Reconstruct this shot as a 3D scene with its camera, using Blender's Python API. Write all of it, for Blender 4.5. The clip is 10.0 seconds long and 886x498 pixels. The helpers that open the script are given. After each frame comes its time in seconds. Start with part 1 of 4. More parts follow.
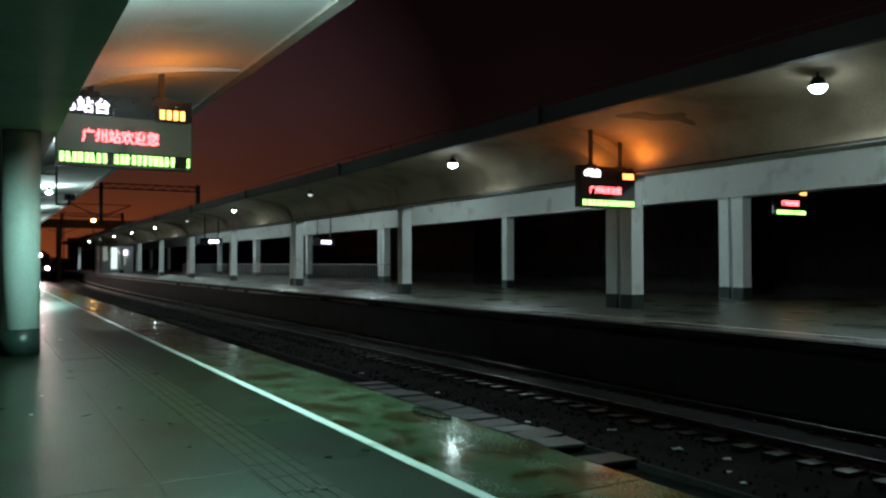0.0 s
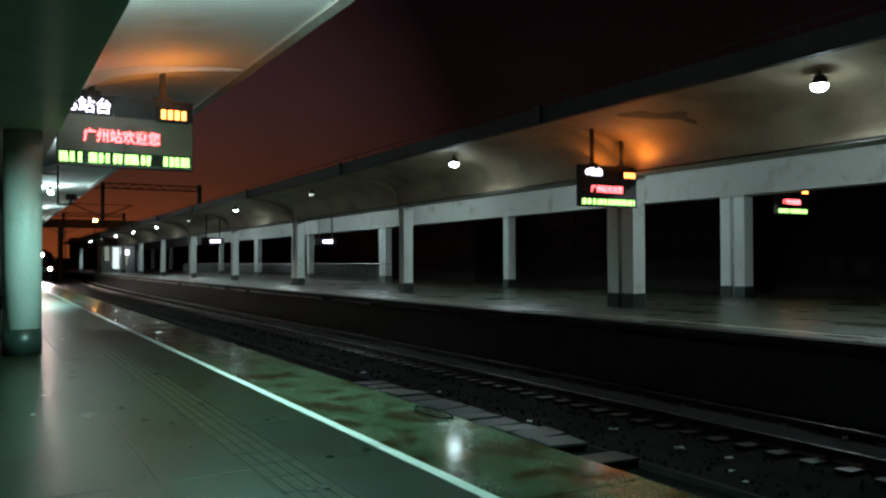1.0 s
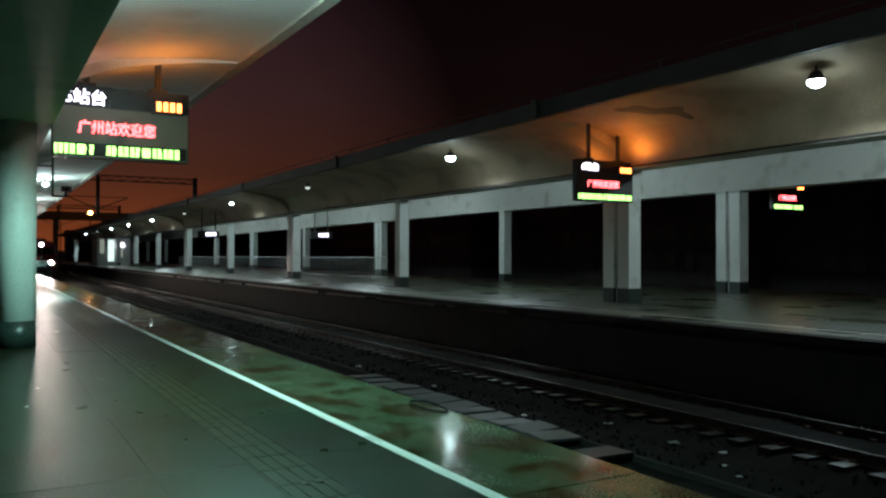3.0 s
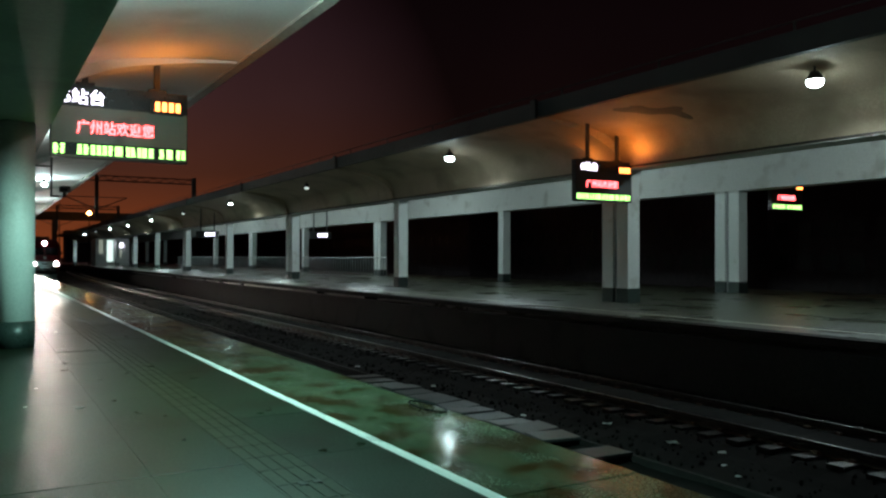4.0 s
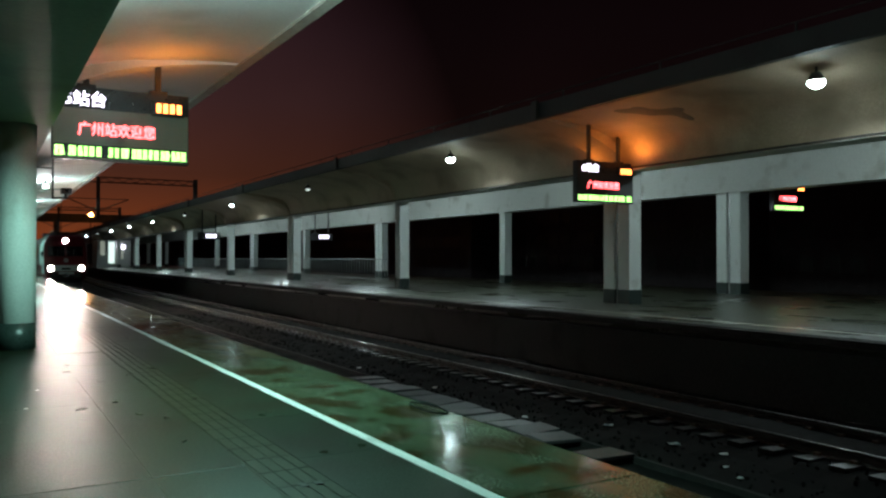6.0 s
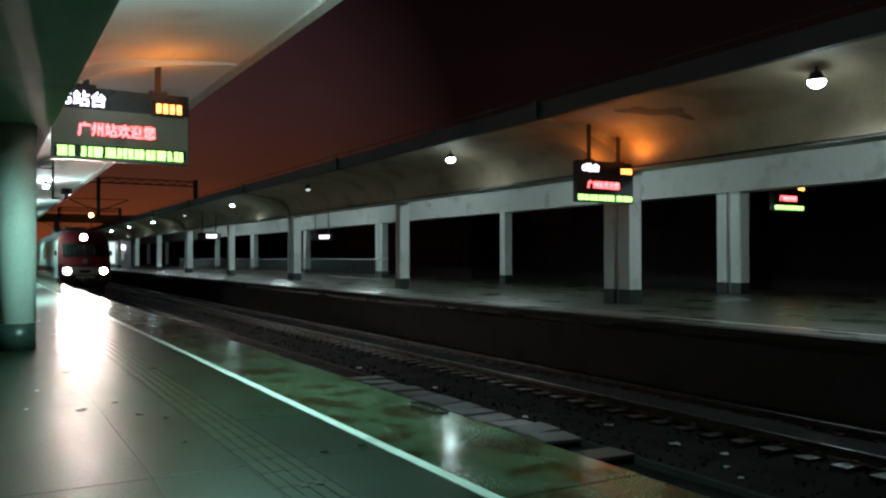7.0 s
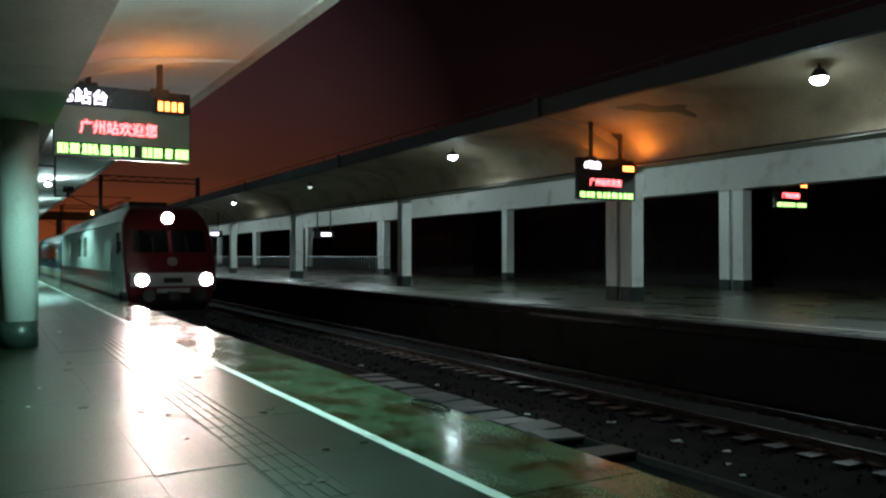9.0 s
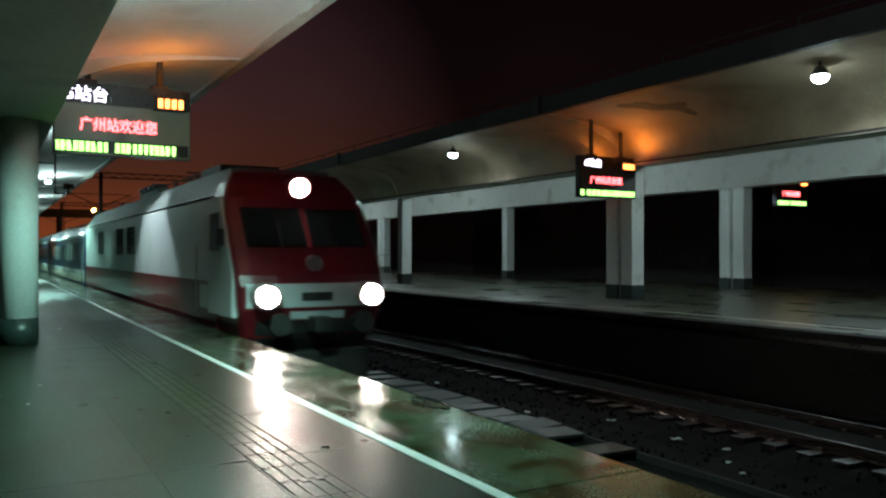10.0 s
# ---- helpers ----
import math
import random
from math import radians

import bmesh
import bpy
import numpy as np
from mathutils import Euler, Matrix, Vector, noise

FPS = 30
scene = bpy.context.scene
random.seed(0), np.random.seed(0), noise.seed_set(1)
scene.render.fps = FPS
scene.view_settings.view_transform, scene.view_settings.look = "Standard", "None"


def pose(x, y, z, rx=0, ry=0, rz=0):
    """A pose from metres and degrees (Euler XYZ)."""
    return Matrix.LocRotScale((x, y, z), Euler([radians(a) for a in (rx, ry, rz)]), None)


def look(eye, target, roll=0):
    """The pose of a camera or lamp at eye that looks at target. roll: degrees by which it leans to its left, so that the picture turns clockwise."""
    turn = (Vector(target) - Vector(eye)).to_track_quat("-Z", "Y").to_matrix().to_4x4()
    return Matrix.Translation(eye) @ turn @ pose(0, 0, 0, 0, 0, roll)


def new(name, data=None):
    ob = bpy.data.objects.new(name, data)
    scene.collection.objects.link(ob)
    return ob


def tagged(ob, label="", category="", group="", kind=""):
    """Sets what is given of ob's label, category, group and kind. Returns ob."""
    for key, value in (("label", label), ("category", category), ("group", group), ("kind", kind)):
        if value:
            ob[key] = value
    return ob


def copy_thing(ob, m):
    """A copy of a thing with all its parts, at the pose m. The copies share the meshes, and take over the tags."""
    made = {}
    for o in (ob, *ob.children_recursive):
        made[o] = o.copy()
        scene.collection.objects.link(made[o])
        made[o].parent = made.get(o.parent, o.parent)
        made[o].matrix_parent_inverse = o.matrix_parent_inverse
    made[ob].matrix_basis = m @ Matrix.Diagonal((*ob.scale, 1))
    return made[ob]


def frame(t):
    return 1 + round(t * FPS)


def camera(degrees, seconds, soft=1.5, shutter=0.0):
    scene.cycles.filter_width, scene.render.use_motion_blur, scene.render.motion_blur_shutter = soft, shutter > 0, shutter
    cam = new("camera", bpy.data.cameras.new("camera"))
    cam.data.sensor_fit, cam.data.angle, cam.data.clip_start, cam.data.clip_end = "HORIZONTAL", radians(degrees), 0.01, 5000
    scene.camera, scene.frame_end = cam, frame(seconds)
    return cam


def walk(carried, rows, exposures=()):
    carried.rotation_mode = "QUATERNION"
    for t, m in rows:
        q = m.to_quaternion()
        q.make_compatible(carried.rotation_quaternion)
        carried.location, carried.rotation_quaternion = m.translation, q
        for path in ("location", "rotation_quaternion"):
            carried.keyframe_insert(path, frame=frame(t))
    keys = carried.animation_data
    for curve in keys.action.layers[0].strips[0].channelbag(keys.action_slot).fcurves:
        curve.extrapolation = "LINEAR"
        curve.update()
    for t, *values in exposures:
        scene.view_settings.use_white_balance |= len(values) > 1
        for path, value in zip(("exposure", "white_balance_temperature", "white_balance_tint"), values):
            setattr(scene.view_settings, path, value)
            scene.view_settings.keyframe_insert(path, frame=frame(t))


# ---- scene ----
cam = camera(58.5, 10.0, soft=2.4, shutter=0.5)

# seconds, turn to the right of the track, upward tilt, roll
VIEWS = (
    (0, 30.057, 1.010, -0.087), (0.5, 30.058, 1.005, -0.123), (1, 29.952, 0.959, -0.181), (1.5, 29.855, 0.889, -0.113),
    (2, 29.949, 0.744, 0.111), (2.5, 30.126, 0.558, 0.151), (4, 30.310, 0.544, 0.072), (4.5, 30.279, 0.567, 0.067),
    (5, 30.273, 0.644, 0.095), (5.5, 30.241, 0.650, 0.068), (7, 30.192, 0.649, -0.023), (7.5, 30.164, 0.652, 0.010),
    (8, 30.118, 0.644, 0.001), (8.5, 30.070, 0.546, 0.003), (9, 30.044, 0.470, -0.070), (9.5, 30.034, 0.399, -0.051),
    (10, 30.028, 0.313, 0.009),
)


def view(t, turn, tilt, roll):
    eye = Vector((0.004 * t, 0.0035 * t, 1.6 - 0.0009 * t))
    a, b = radians(turn), radians(tilt)
    way = Vector((math.sin(a) * math.cos(b), math.cos(a) * math.cos(b), math.sin(b)))
    return look(eye, eye + way * 10, roll)


walk(cam, [(v[0], view(*v)) for v in VIEWS])

# ---------------------------------------------------------------- world and light
scene.view_settings.exposure = 0.0
world = bpy.data.worlds.new("night_sky")
scene.world = world
world.use_nodes = True
wn, wl = world.node_tree.nodes, world.node_tree.links
bg = wn["Background"]
co = wn.new("ShaderNodeTexCoord")
sep = wn.new("ShaderNodeSeparateXYZ")
wl.new(co.outputs["Generated"], sep.inputs[0])
ramp = wn.new("ShaderNodeValToRGB")          # glow of the town over the horizon
wl.new(sep.outputs["Z"], ramp.inputs[0])
SKY = ((0.0, (0.19, 0.043, 0.012)), (0.05, (0.135, 0.032, 0.011)), (0.10, (0.070, 0.0215, 0.012)), (0.19, (0.052, 0.021, 0.021)), (0.27, (0.042, 0.018, 0.022)), (0.40, (0.021, 0.009, 0.013)))
ramp.color_ramp.elements[0].color = (*SKY[0][1], 1)
ramp.color_ramp.elements[1].position, ramp.color_ramp.elements[1].color = 1.0, (0.003, 0.0012, 0.002, 1)
for pos, col in SKY[1:]:
    ramp.color_ramp.elements.new(pos).color = (*col, 1)
toward = wn.new("ShaderNodeMapRange")        # the glow stands over the line's far end
toward.inputs["From Min"].default_value, toward.inputs["From Max"].default_value = 0.84, 0.998
toward.inputs["To Min"].default_value, toward.inputs["To Max"].default_value = 0.09, 1.0
wl.new(sep.outputs["Y"], toward.inputs["Value"])
cloud = wn.new("ShaderNodeTexNoise")
cloud.inputs["Scale"].default_value, cloud.inputs["Detail"].default_value = 4.0, 3.0
wl.new(co.outputs["Generated"], cloud.inputs["Vector"])
cmul = wn.new("ShaderNodeMapRange")
cmul.inputs["To Min"].default_value, cmul.inputs["To Max"].default_value = 0.7, 1.3
wl.new(cloud.outputs["Fac"], cmul.inputs["Value"])
mul = wn.new("ShaderNodeMath")
mul.operation = "MULTIPLY"
wl.new(toward.outputs[0], mul.inputs[0])
wl.new(cmul.outputs[0], mul.inputs[1])
wl.new(ramp.outputs[0], bg.inputs["Color"])
wl.new(mul.outputs[0], bg.inputs["Strength"])


COOL = (0.46, 1.0, 0.86)
WHITE = (0.76, 0.97, 1.0)
AMBER = (1.0, 0.30, 0.04)

# ---------------------------------------------------------------- materials


def ramp_node(n, stops):
    r = n.new("ShaderNodeValToRGB")
    e = r.color_ramp.elements
    e[0].position, e[0].color = stops[0][0], (*stops[0][1], 1)
    e[1].position, e[1].color = stops[-1][0], (*stops[-1][1], 1)
    for p, c in stops[1:-1]:
        e.new(p).color = (*c, 1)
    return r


def mat(name, dark, light, rough=(0.5, 0.8), metal=0.0, grain=40.0, stain=1.2, bump=0.15, stain_col=None, stain_at=(0.55, 0.75),
        wet=None, spec=0.5, rand=0.0, stretch=(1, 1, 1), coat=0.0):
    """Two scales of variation: fine grain between dark and light, and large stains; wet lays puddles over it."""
    m = bpy.data.materials.new(name)
    m.use_nodes = True
    n, l = m.node_tree.nodes, m.node_tree.links
    b = n["Principled BSDF"]
    g = n.new("ShaderNodeNewGeometry")
    mp = n.new("ShaderNodeMapping")
    mp.inputs["Scale"].default_value = stretch
    l.new(g.outputs["Position"] if wet or rand == 0 else n.new("ShaderNodeTexCoord").outputs["Object"], mp.inputs["Vector"])
    fine = n.new("ShaderNodeTexNoise")
    fine.inputs["Scale"].default_value, fine.inputs["Detail"].default_value = grain, 4
    l.new(mp.outputs[0], fine.inputs["Vector"])
    big = n.new("ShaderNodeTexNoise")
    big.inputs["Scale"].default_value, big.inputs["Detail"].default_value = stain, 5
    l.new(mp.outputs[0], big.inputs["Vector"])
    col = ramp_node(n, ((0.3, dark), (0.7, light)))
    l.new(fine.outputs["Fac"], col.inputs[0])
    out = col.outputs[0]
    st = ramp_node(n, ((stain_at[0], (0, 0, 0)), (stain_at[1], (1, 1, 1))))
    l.new(big.outputs["Fac"], st.inputs[0])
    mix = n.new("ShaderNodeMixRGB")
    l.new(st.outputs[0], mix.inputs[0])
    l.new(out, mix.inputs[1])
    mix.inputs[2].default_value = (*(stain_col or [c * 0.72 for c in dark]), 1)
    out = mix.outputs[0]
    if rand:
        oi = n.new("ShaderNodeObjectInfo")
        mr = n.new("ShaderNodeMapRange")
        mr.inputs["To Min"].default_value, mr.inputs["To Max"].default_value = 1 - rand, 1 + rand
        l.new(oi.outputs["Random"], mr.inputs["Value"])
        vm = n.new("ShaderNodeVectorMath")
        vm.operation = "SCALE"
        l.new(out, vm.inputs[0])
        l.new(mr.outputs[0], vm.inputs["Scale"])
        out = vm.outputs[0]
    l.new(out, b.inputs["Base Color"])
    rr = n.new("ShaderNodeMapRange")
    rr.inputs["From Min"].default_value, rr.inputs["From Max"].default_value = 0.3, 0.7
    rr.inputs["To Min"].default_value, rr.inputs["To Max"].default_value = rough
    l.new(fine.outputs["Fac"], rr.inputs["Value"])
    rough_out = rr.outputs[0]
    bp = n.new("ShaderNodeBump")
    bp.inputs["Strength"].default_value, bp.inputs["Distance"].default_value = bump, 0.004
    l.new(fine.outputs["Fac"], bp.inputs["Height"])
    if wet:
        pn = n.new("ShaderNodeTexNoise")
        pn.inputs["Scale"].default_value, pn.inputs["Detail"].default_value = wet[0], 4
        pm = n.new("ShaderNodeMapping")
        pm.inputs["Scale"].default_value = (1.0, 0.6, 1.0)
        l.new(g.outputs["Position"], pm.inputs["Vector"])
        l.new(pm.outputs[0], pn.inputs["Vector"])
        pr = n.new("ShaderNodeMapRange")
        pr.inputs["From Min"].default_value, pr.inputs["From Max"].default_value = wet[1], wet[1] + 0.12
        l.new(pn.outputs["Fac"], pr.inputs["Value"])
        mx = n.new("ShaderNodeMix")
        l.new(pr.outputs[0], mx.inputs[0])
        l.new(rough_out, mx.inputs[2])
        mx.inputs[3].default_value = wet[2]
        rough_out = mx.outputs[0]
        inv = n.new("ShaderNodeMath")
        inv.operation = "MULTIPLY_ADD"
        inv.inputs[1].default_value, inv.inputs[2].default_value = -bump * 0.9, bump
        l.new(pr.outputs[0], inv.inputs[0])
        l.new(inv.outputs[0], bp.inputs["Strength"])
    l.new(rough_out, b.inputs["Roughness"])
    l.new(bp.outputs[0], b.inputs["Normal"])
    b.inputs["Metallic"].default_value = metal
    b.inputs["Specular IOR Level"].default_value = spec
    b.inputs["Coat Weight"].default_value = coat
    return m


def glow(name, colour, strength):
    m = bpy.data.materials.new(name)
    m.use_nodes = True
    b = m.node_tree.nodes["Principled BSDF"]
    b.inputs["Base Color"].default_value = (*[0.3 * c for c in colour], 1)
    b.inputs["Emission Color"].default_value = (*colour, 1)
    b.inputs["Emission Strength"].default_value = strength
    return m


def glass(name, tint, rough=0.05):
    m = bpy.data.materials.new(name)
    m.use_nodes = True
    b = m.node_tree.nodes["Principled BSDF"]
    b.inputs["Base Color"].default_value = (*tint, 1)
    b.inputs["Roughness"].default_value = rough
    b.inputs["Specular IOR Level"].default_value = 0.8
    return m


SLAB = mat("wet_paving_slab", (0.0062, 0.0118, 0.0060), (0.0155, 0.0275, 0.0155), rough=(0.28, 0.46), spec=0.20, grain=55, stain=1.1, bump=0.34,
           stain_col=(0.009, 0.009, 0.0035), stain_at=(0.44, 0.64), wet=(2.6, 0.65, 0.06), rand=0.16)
EDGE_SLAB = mat("soaked_edge_slab", (0.028, 0.041, 0.021), (0.058, 0.079, 0.047), rough=(0.18, 0.32), spec=0.75, grain=45, stain=1.7, bump=0.25,
                stain_col=(0.024, 0.019, 0.006), stain_at=(0.50, 0.58), wet=(1.6, 0.46, 0.11), rand=0.08)
TACTILE = mat("tactile_paving", (0.012, 0.015, 0.0075), (0.029, 0.034, 0.018), rough=(0.28, 0.44), spec=0.22, grain=60, stain=2, bump=0.22, wet=(2.6, 0.66, 0.10), rand=0.1)
JOINT = mat("dirty_joint", (0.012, 0.013, 0.011), (0.026, 0.028, 0.024), rough=(0.3, 0.6), grain=80, stain=3)
LINE = mat("white_line_paint", (0.50, 0.51, 0.50), (0.66, 0.67, 0.66), rough=(0.28, 0.5), grain=70, stain=3.5, stain_col=(0.42, 0.43, 0.40), stain_at=(0.62, 0.78), bump=0.25, wet=(1.5, 0.55, 0.12))
FAR_LINE = mat("thin_white_line", (0.62, 0.62, 0.55), (0.74, 0.74, 0.66), rough=(0.4, 0.6), grain=40, stain=2, stain_at=(0.6, 0.8))
FARFLOOR = mat("far_platform_concrete", (0.026, 0.031, 0.019), (0.046, 0.052, 0.033), rough=(0.27, 0.38), grain=12, stain=0.5, bump=0.3, wet=(0.6, 0.52, 0.22))
# track-side stone, with the darkness of the pit worked into its base colour
COPING = mat("unlit_wall_stone", (0.007, 0.0065, 0.006), (0.022, 0.020, 0.019), rough=(0.6, 0.9), grain=14, stain=0.9, bump=0.6, spec=0.12)
PLASTER = mat("white_plaster", (0.60, 0.61, 0.58), (0.72, 0.73, 0.70), rough=(0.6, 0.85), grain=25, stain=0.55, bump=0.12, stain_col=(0.47, 0.46, 0.42), stain_at=(0.58, 0.74))
# browner than the white plaster: amber glow on the soffit mixed into the colour
TAN_PLASTER = mat("amber_tinted_plaster", (0.40, 0.31, 0.21), (0.52, 0.41, 0.29), rough=(0.6, 0.85), grain=18, stain=0.5, bump=0.15, stain_col=(0.26, 0.20, 0.135), stain_at=(0.50, 0.74))
BEAM = mat("painted_concrete_beam", (0.52, 0.53, 0.50), (0.66, 0.67, 0.63), rough=(0.6, 0.85), grain=20, stain=0.8, bump=0.15, stain_col=(0.38, 0.37, 0.33), stain_at=(0.56, 0.72))
# near fascia: lamp light along the canopy edge put in as a paler colour
LIT_EDGE_BEAM = mat("lit_stained_edge_beam", (0.28, 0.26, 0.22), (0.42, 0.39, 0.34), rough=(0.6, 0.85), grain=12, stain=0.9, bump=0.3)
# darker and greener than the beams of the island canopy
NEAR_BEAM = mat("dark_green_beam", (0.20, 0.27, 0.22), (0.30, 0.37, 0.31), rough=(0.5, 0.75), grain=20, stain=0.7, bump=0.15)
COLUMN = mat("column_paint", (0.62, 0.66, 0.63), (0.74, 0.77, 0.74), rough=(0.35, 0.6), grain=30, stain=1.5, bump=0.1, stain_col=(0.50, 0.50, 0.45), stain_at=(0.6, 0.75))
PLINTH = mat("dark_green_plinth", (0.018, 0.03, 0.026), (0.04, 0.055, 0.05), rough=(0.25, 0.45), grain=30, stain=2, bump=0.1)
ROOFTOP = mat("roof_concrete", (0.017, 0.017, 0.017), (0.038, 0.037, 0.035), rough=(0.5, 0.8), grain=8, stain=0.4, bump=0.3)
PATCH = mat("bare_plaster_patch", (0.12, 0.11, 0.095), (0.22, 0.20, 0.17), rough=(0.7, 0.9), grain=14, stain=1.5, bump=0.4)
# near black: the unlit pit's darkness is put into ballast and sleeper colour
BALLAST = mat("wet_unlit_ballast", (0.0028, 0.0026, 0.0024), (0.008, 0.0076, 0.007), rough=(0.8, 0.95), spec=0.06, grain=9, stain=0.8, bump=1.0)
SLEEPER = mat("unlit_concrete_sleeper", (0.004, 0.004, 0.0039), (0.010, 0.010, 0.0096), rough=(0.3, 0.5), spec=0.2, grain=20, stain=2.0, bump=0.3, rand=0.25)
COVER = mat("wet_drain_cover", (0.014, 0.0155, 0.017), (0.038, 0.041, 0.044), rough=(0.36, 0.55), grain=25, stain=2.5, bump=0.3, rand=0.55)
RAIL = mat("rail_steel", (0.035, 0.03, 0.027), (0.085, 0.075, 0.07), rough=(0.22, 0.42), metal=0.9, grain=12, stain=1.0, stretch=(4, 0.3, 4))
RUST = mat("rusty_fastening", (0.05, 0.03, 0.02), (0.11, 0.06, 0.035), rough=(0.5, 0.8), grain=30)
BLACK = mat("black_enamel", (0.012, 0.012, 0.013), (0.024, 0.024, 0.026), rough=(0.25, 0.4), grain=20, stain=2, bump=0.05)
RUBBER = mat("black_rubber", (0.004, 0.004, 0.004), (0.009, 0.009, 0.009), rough=(0.7, 0.9), spec=0.1, grain=60, stain=3, bump=0.1)
# paler than the dark panel: bloom of the lit text put into the face
BLOOM_PANEL = mat("bloom_pale_led_panel", (0.26, 0.29, 0.23), (0.34, 0.37, 0.30), rough=(0.22, 0.35), grain=200, stain=2, bump=0.1)
DARK_PANEL = mat("dark_led_panel", (0.02, 0.021, 0.02), (0.035, 0.036, 0.035), rough=(0.3, 0.45), grain=200, stain=2, bump=0.1)
STEEL = mat("galvanised_steel", (0.30, 0.31, 0.31), (0.46, 0.47, 0.47), rough=(0.25, 0.45), metal=0.8, grain=20, stain=3)
DARKSTEEL = mat("dark_steelwork", (0.03, 0.028, 0.027), (0.06, 0.055, 0.05), rough=(0.45, 0.7), metal=0.3, grain=15, stain=2)
DISTANT = mat("distant_building_wall", (0.07, 0.055, 0.06), (0.12, 0.10, 0.105), rough=(0.7, 0.9), grain=1.5, stain=0.2)
LOCO_WHITE = mat("locomotive_white_paint", (0.55, 0.57, 0.58), (0.66, 0.68, 0.68), rough=(0.27, 0.31), grain=90, stain=0.8, bump=0.01, stain_col=(0.50, 0.51, 0.50), rand=0.001, coat=0.4)
LOCO_RED = mat("locomotive_red_paint", (0.12, 0.008, 0.012), (0.16, 0.011, 0.016), rough=(0.27, 0.31), grain=90, stain=0.8, bump=0.01, stain_col=(0.20, 0.012, 0.015), rand=0.001, coat=0.4)
LOCO_ROOF = mat("locomotive_grey_roof", (0.09, 0.095, 0.095), (0.15, 0.155, 0.155), rough=(0.45, 0.6), grain=8, stain=1, rand=0.001)
UNDER = mat("underframe_black", (0.015, 0.014, 0.013), (0.035, 0.032, 0.03), rough=(0.4, 0.7), grain=10, stain=1, rand=0.001)
COACH_BLUE = mat("coach_blue_paint", (0.012, 0.022, 0.055), (0.02, 0.034, 0.08), rough=(0.27, 0.31), grain=90, stain=0.8, bump=0.01, rand=0.001, coat=0.3)
COACH_PALE = mat("coach_pale_stripe", (0.50, 0.52, 0.52), (0.62, 0.63, 0.62), rough=(0.2, 0.35), grain=6, stain=1, bump=0.03, rand=0.001)
COACH_CREAM = mat("coach_cream_paint", (0.42, 0.40, 0.28), (0.52, 0.49, 0.35), rough=(0.25, 0.35), grain=90, stain=0.8, bump=0.01, rand=0.001, coat=0.3)
WINDOW = glass("dark_window_glass", (0.012, 0.015, 0.016))
LENS = glow("lamp_lens_white", (0.74, 1.0, 0.98), 80.0)
LENS_FAR = glow("lamp_lens_bright", (0.74, 0.98, 1.0), 65.0)
LENS_DIM = glow("lamp_lens_weak", (0.85, 1.0, 0.95), 0.8)
HEAD = glow("headlight_glass", (1.0, 0.84, 0.76), 130.0)
BULB = glow("headlight_bulb", (1.0, 0.80, 0.70), 90000.0)
# glow given to the beam tube's wall so that its hole looks white
TUBE_GLOW = glow("headlight_tube_glow", (1.0, 0.86, 0.78), 2.0)
LED_WHITE = glow("led_white", (0.86, 0.80, 1.0), 5.0)
LED_RED = glow("led_red", (1.0, 0.09, 0.10), 9.0)
LED_GREEN = glow("led_green", (0.42, 1.0, 0.22), 3.8)
LED_AMBER = glow("led_amber", (1.0, 0.24, 0.05), 9.0)
SODIUM = glow("sodium_lamp", (1.0, 0.42, 0.10), 60.0)
LIT_WINDOW = glow("lit_window", (0.75, 0.95, 0.9), 1.2)
DIM_WINDOW = glow("dim_window", (0.80, 0.90, 0.75), 0.25)
DARK_PANE = glass("unlit_window_pane", (0.012, 0.012, 0.014), 0.45)

# ---------------------------------------------------------------- mesh helpers


def finish(name, bm, material, parent=None, label="", smooth=False):
    me = bpy.data.meshes.new(name)
    bmesh.ops.recalc_face_normals(bm, faces=bm.faces)
    bm.to_mesh(me)
    bm.free()
    me.materials.append(material)
    if smooth:
        for p in me.polygons:
            p.use_smooth = True
    ob = new(name, me)
    if parent:
        ob.parent = parent
    return tagged(ob, label)


part = finish


def empty(name, label, category, group="", kind="", at=None):
    ob = tagged(new(name), label, category, group, kind)
    if at is not None:
        ob.matrix_basis = at
    return ob


def box(x0, x1, y0, y1, z0, z1, bevel=0.0, bm=None):
    bm = bm or bmesh.new()
    vs = [bm.verts.new((x, y, z)) for x in (x0, x1) for y in (y0, y1) for z in (z0, z1)]
    fs = [bm.faces.new([vs[i] for i in f]) for f in ((0, 1, 3, 2), (4, 6, 7, 5), (0, 4, 5, 1), (2, 3, 7, 6), (0, 2, 6, 4), (1, 5, 7, 3))]
    if bevel:
        bmesh.ops.bevel(bm, geom=list({e for f in fs for e in f.edges}), offset=bevel, segments=2, affect="EDGES", profile=0.6)
    return bm


def tube(a, b, r, seg=10, r2=None, bm=None):
    bm = bm or bmesh.new()
    a, b = Vector(a), Vector(b)
    m = Matrix.Translation((a + b) / 2) @ (b - a).to_track_quat("Z", "Y").to_matrix().to_4x4()
    bmesh.ops.create_cone(bm, cap_ends=True, segments=seg, radius1=r, radius2=r if r2 is None else r2, depth=(b - a).length, matrix=m)
    return bm


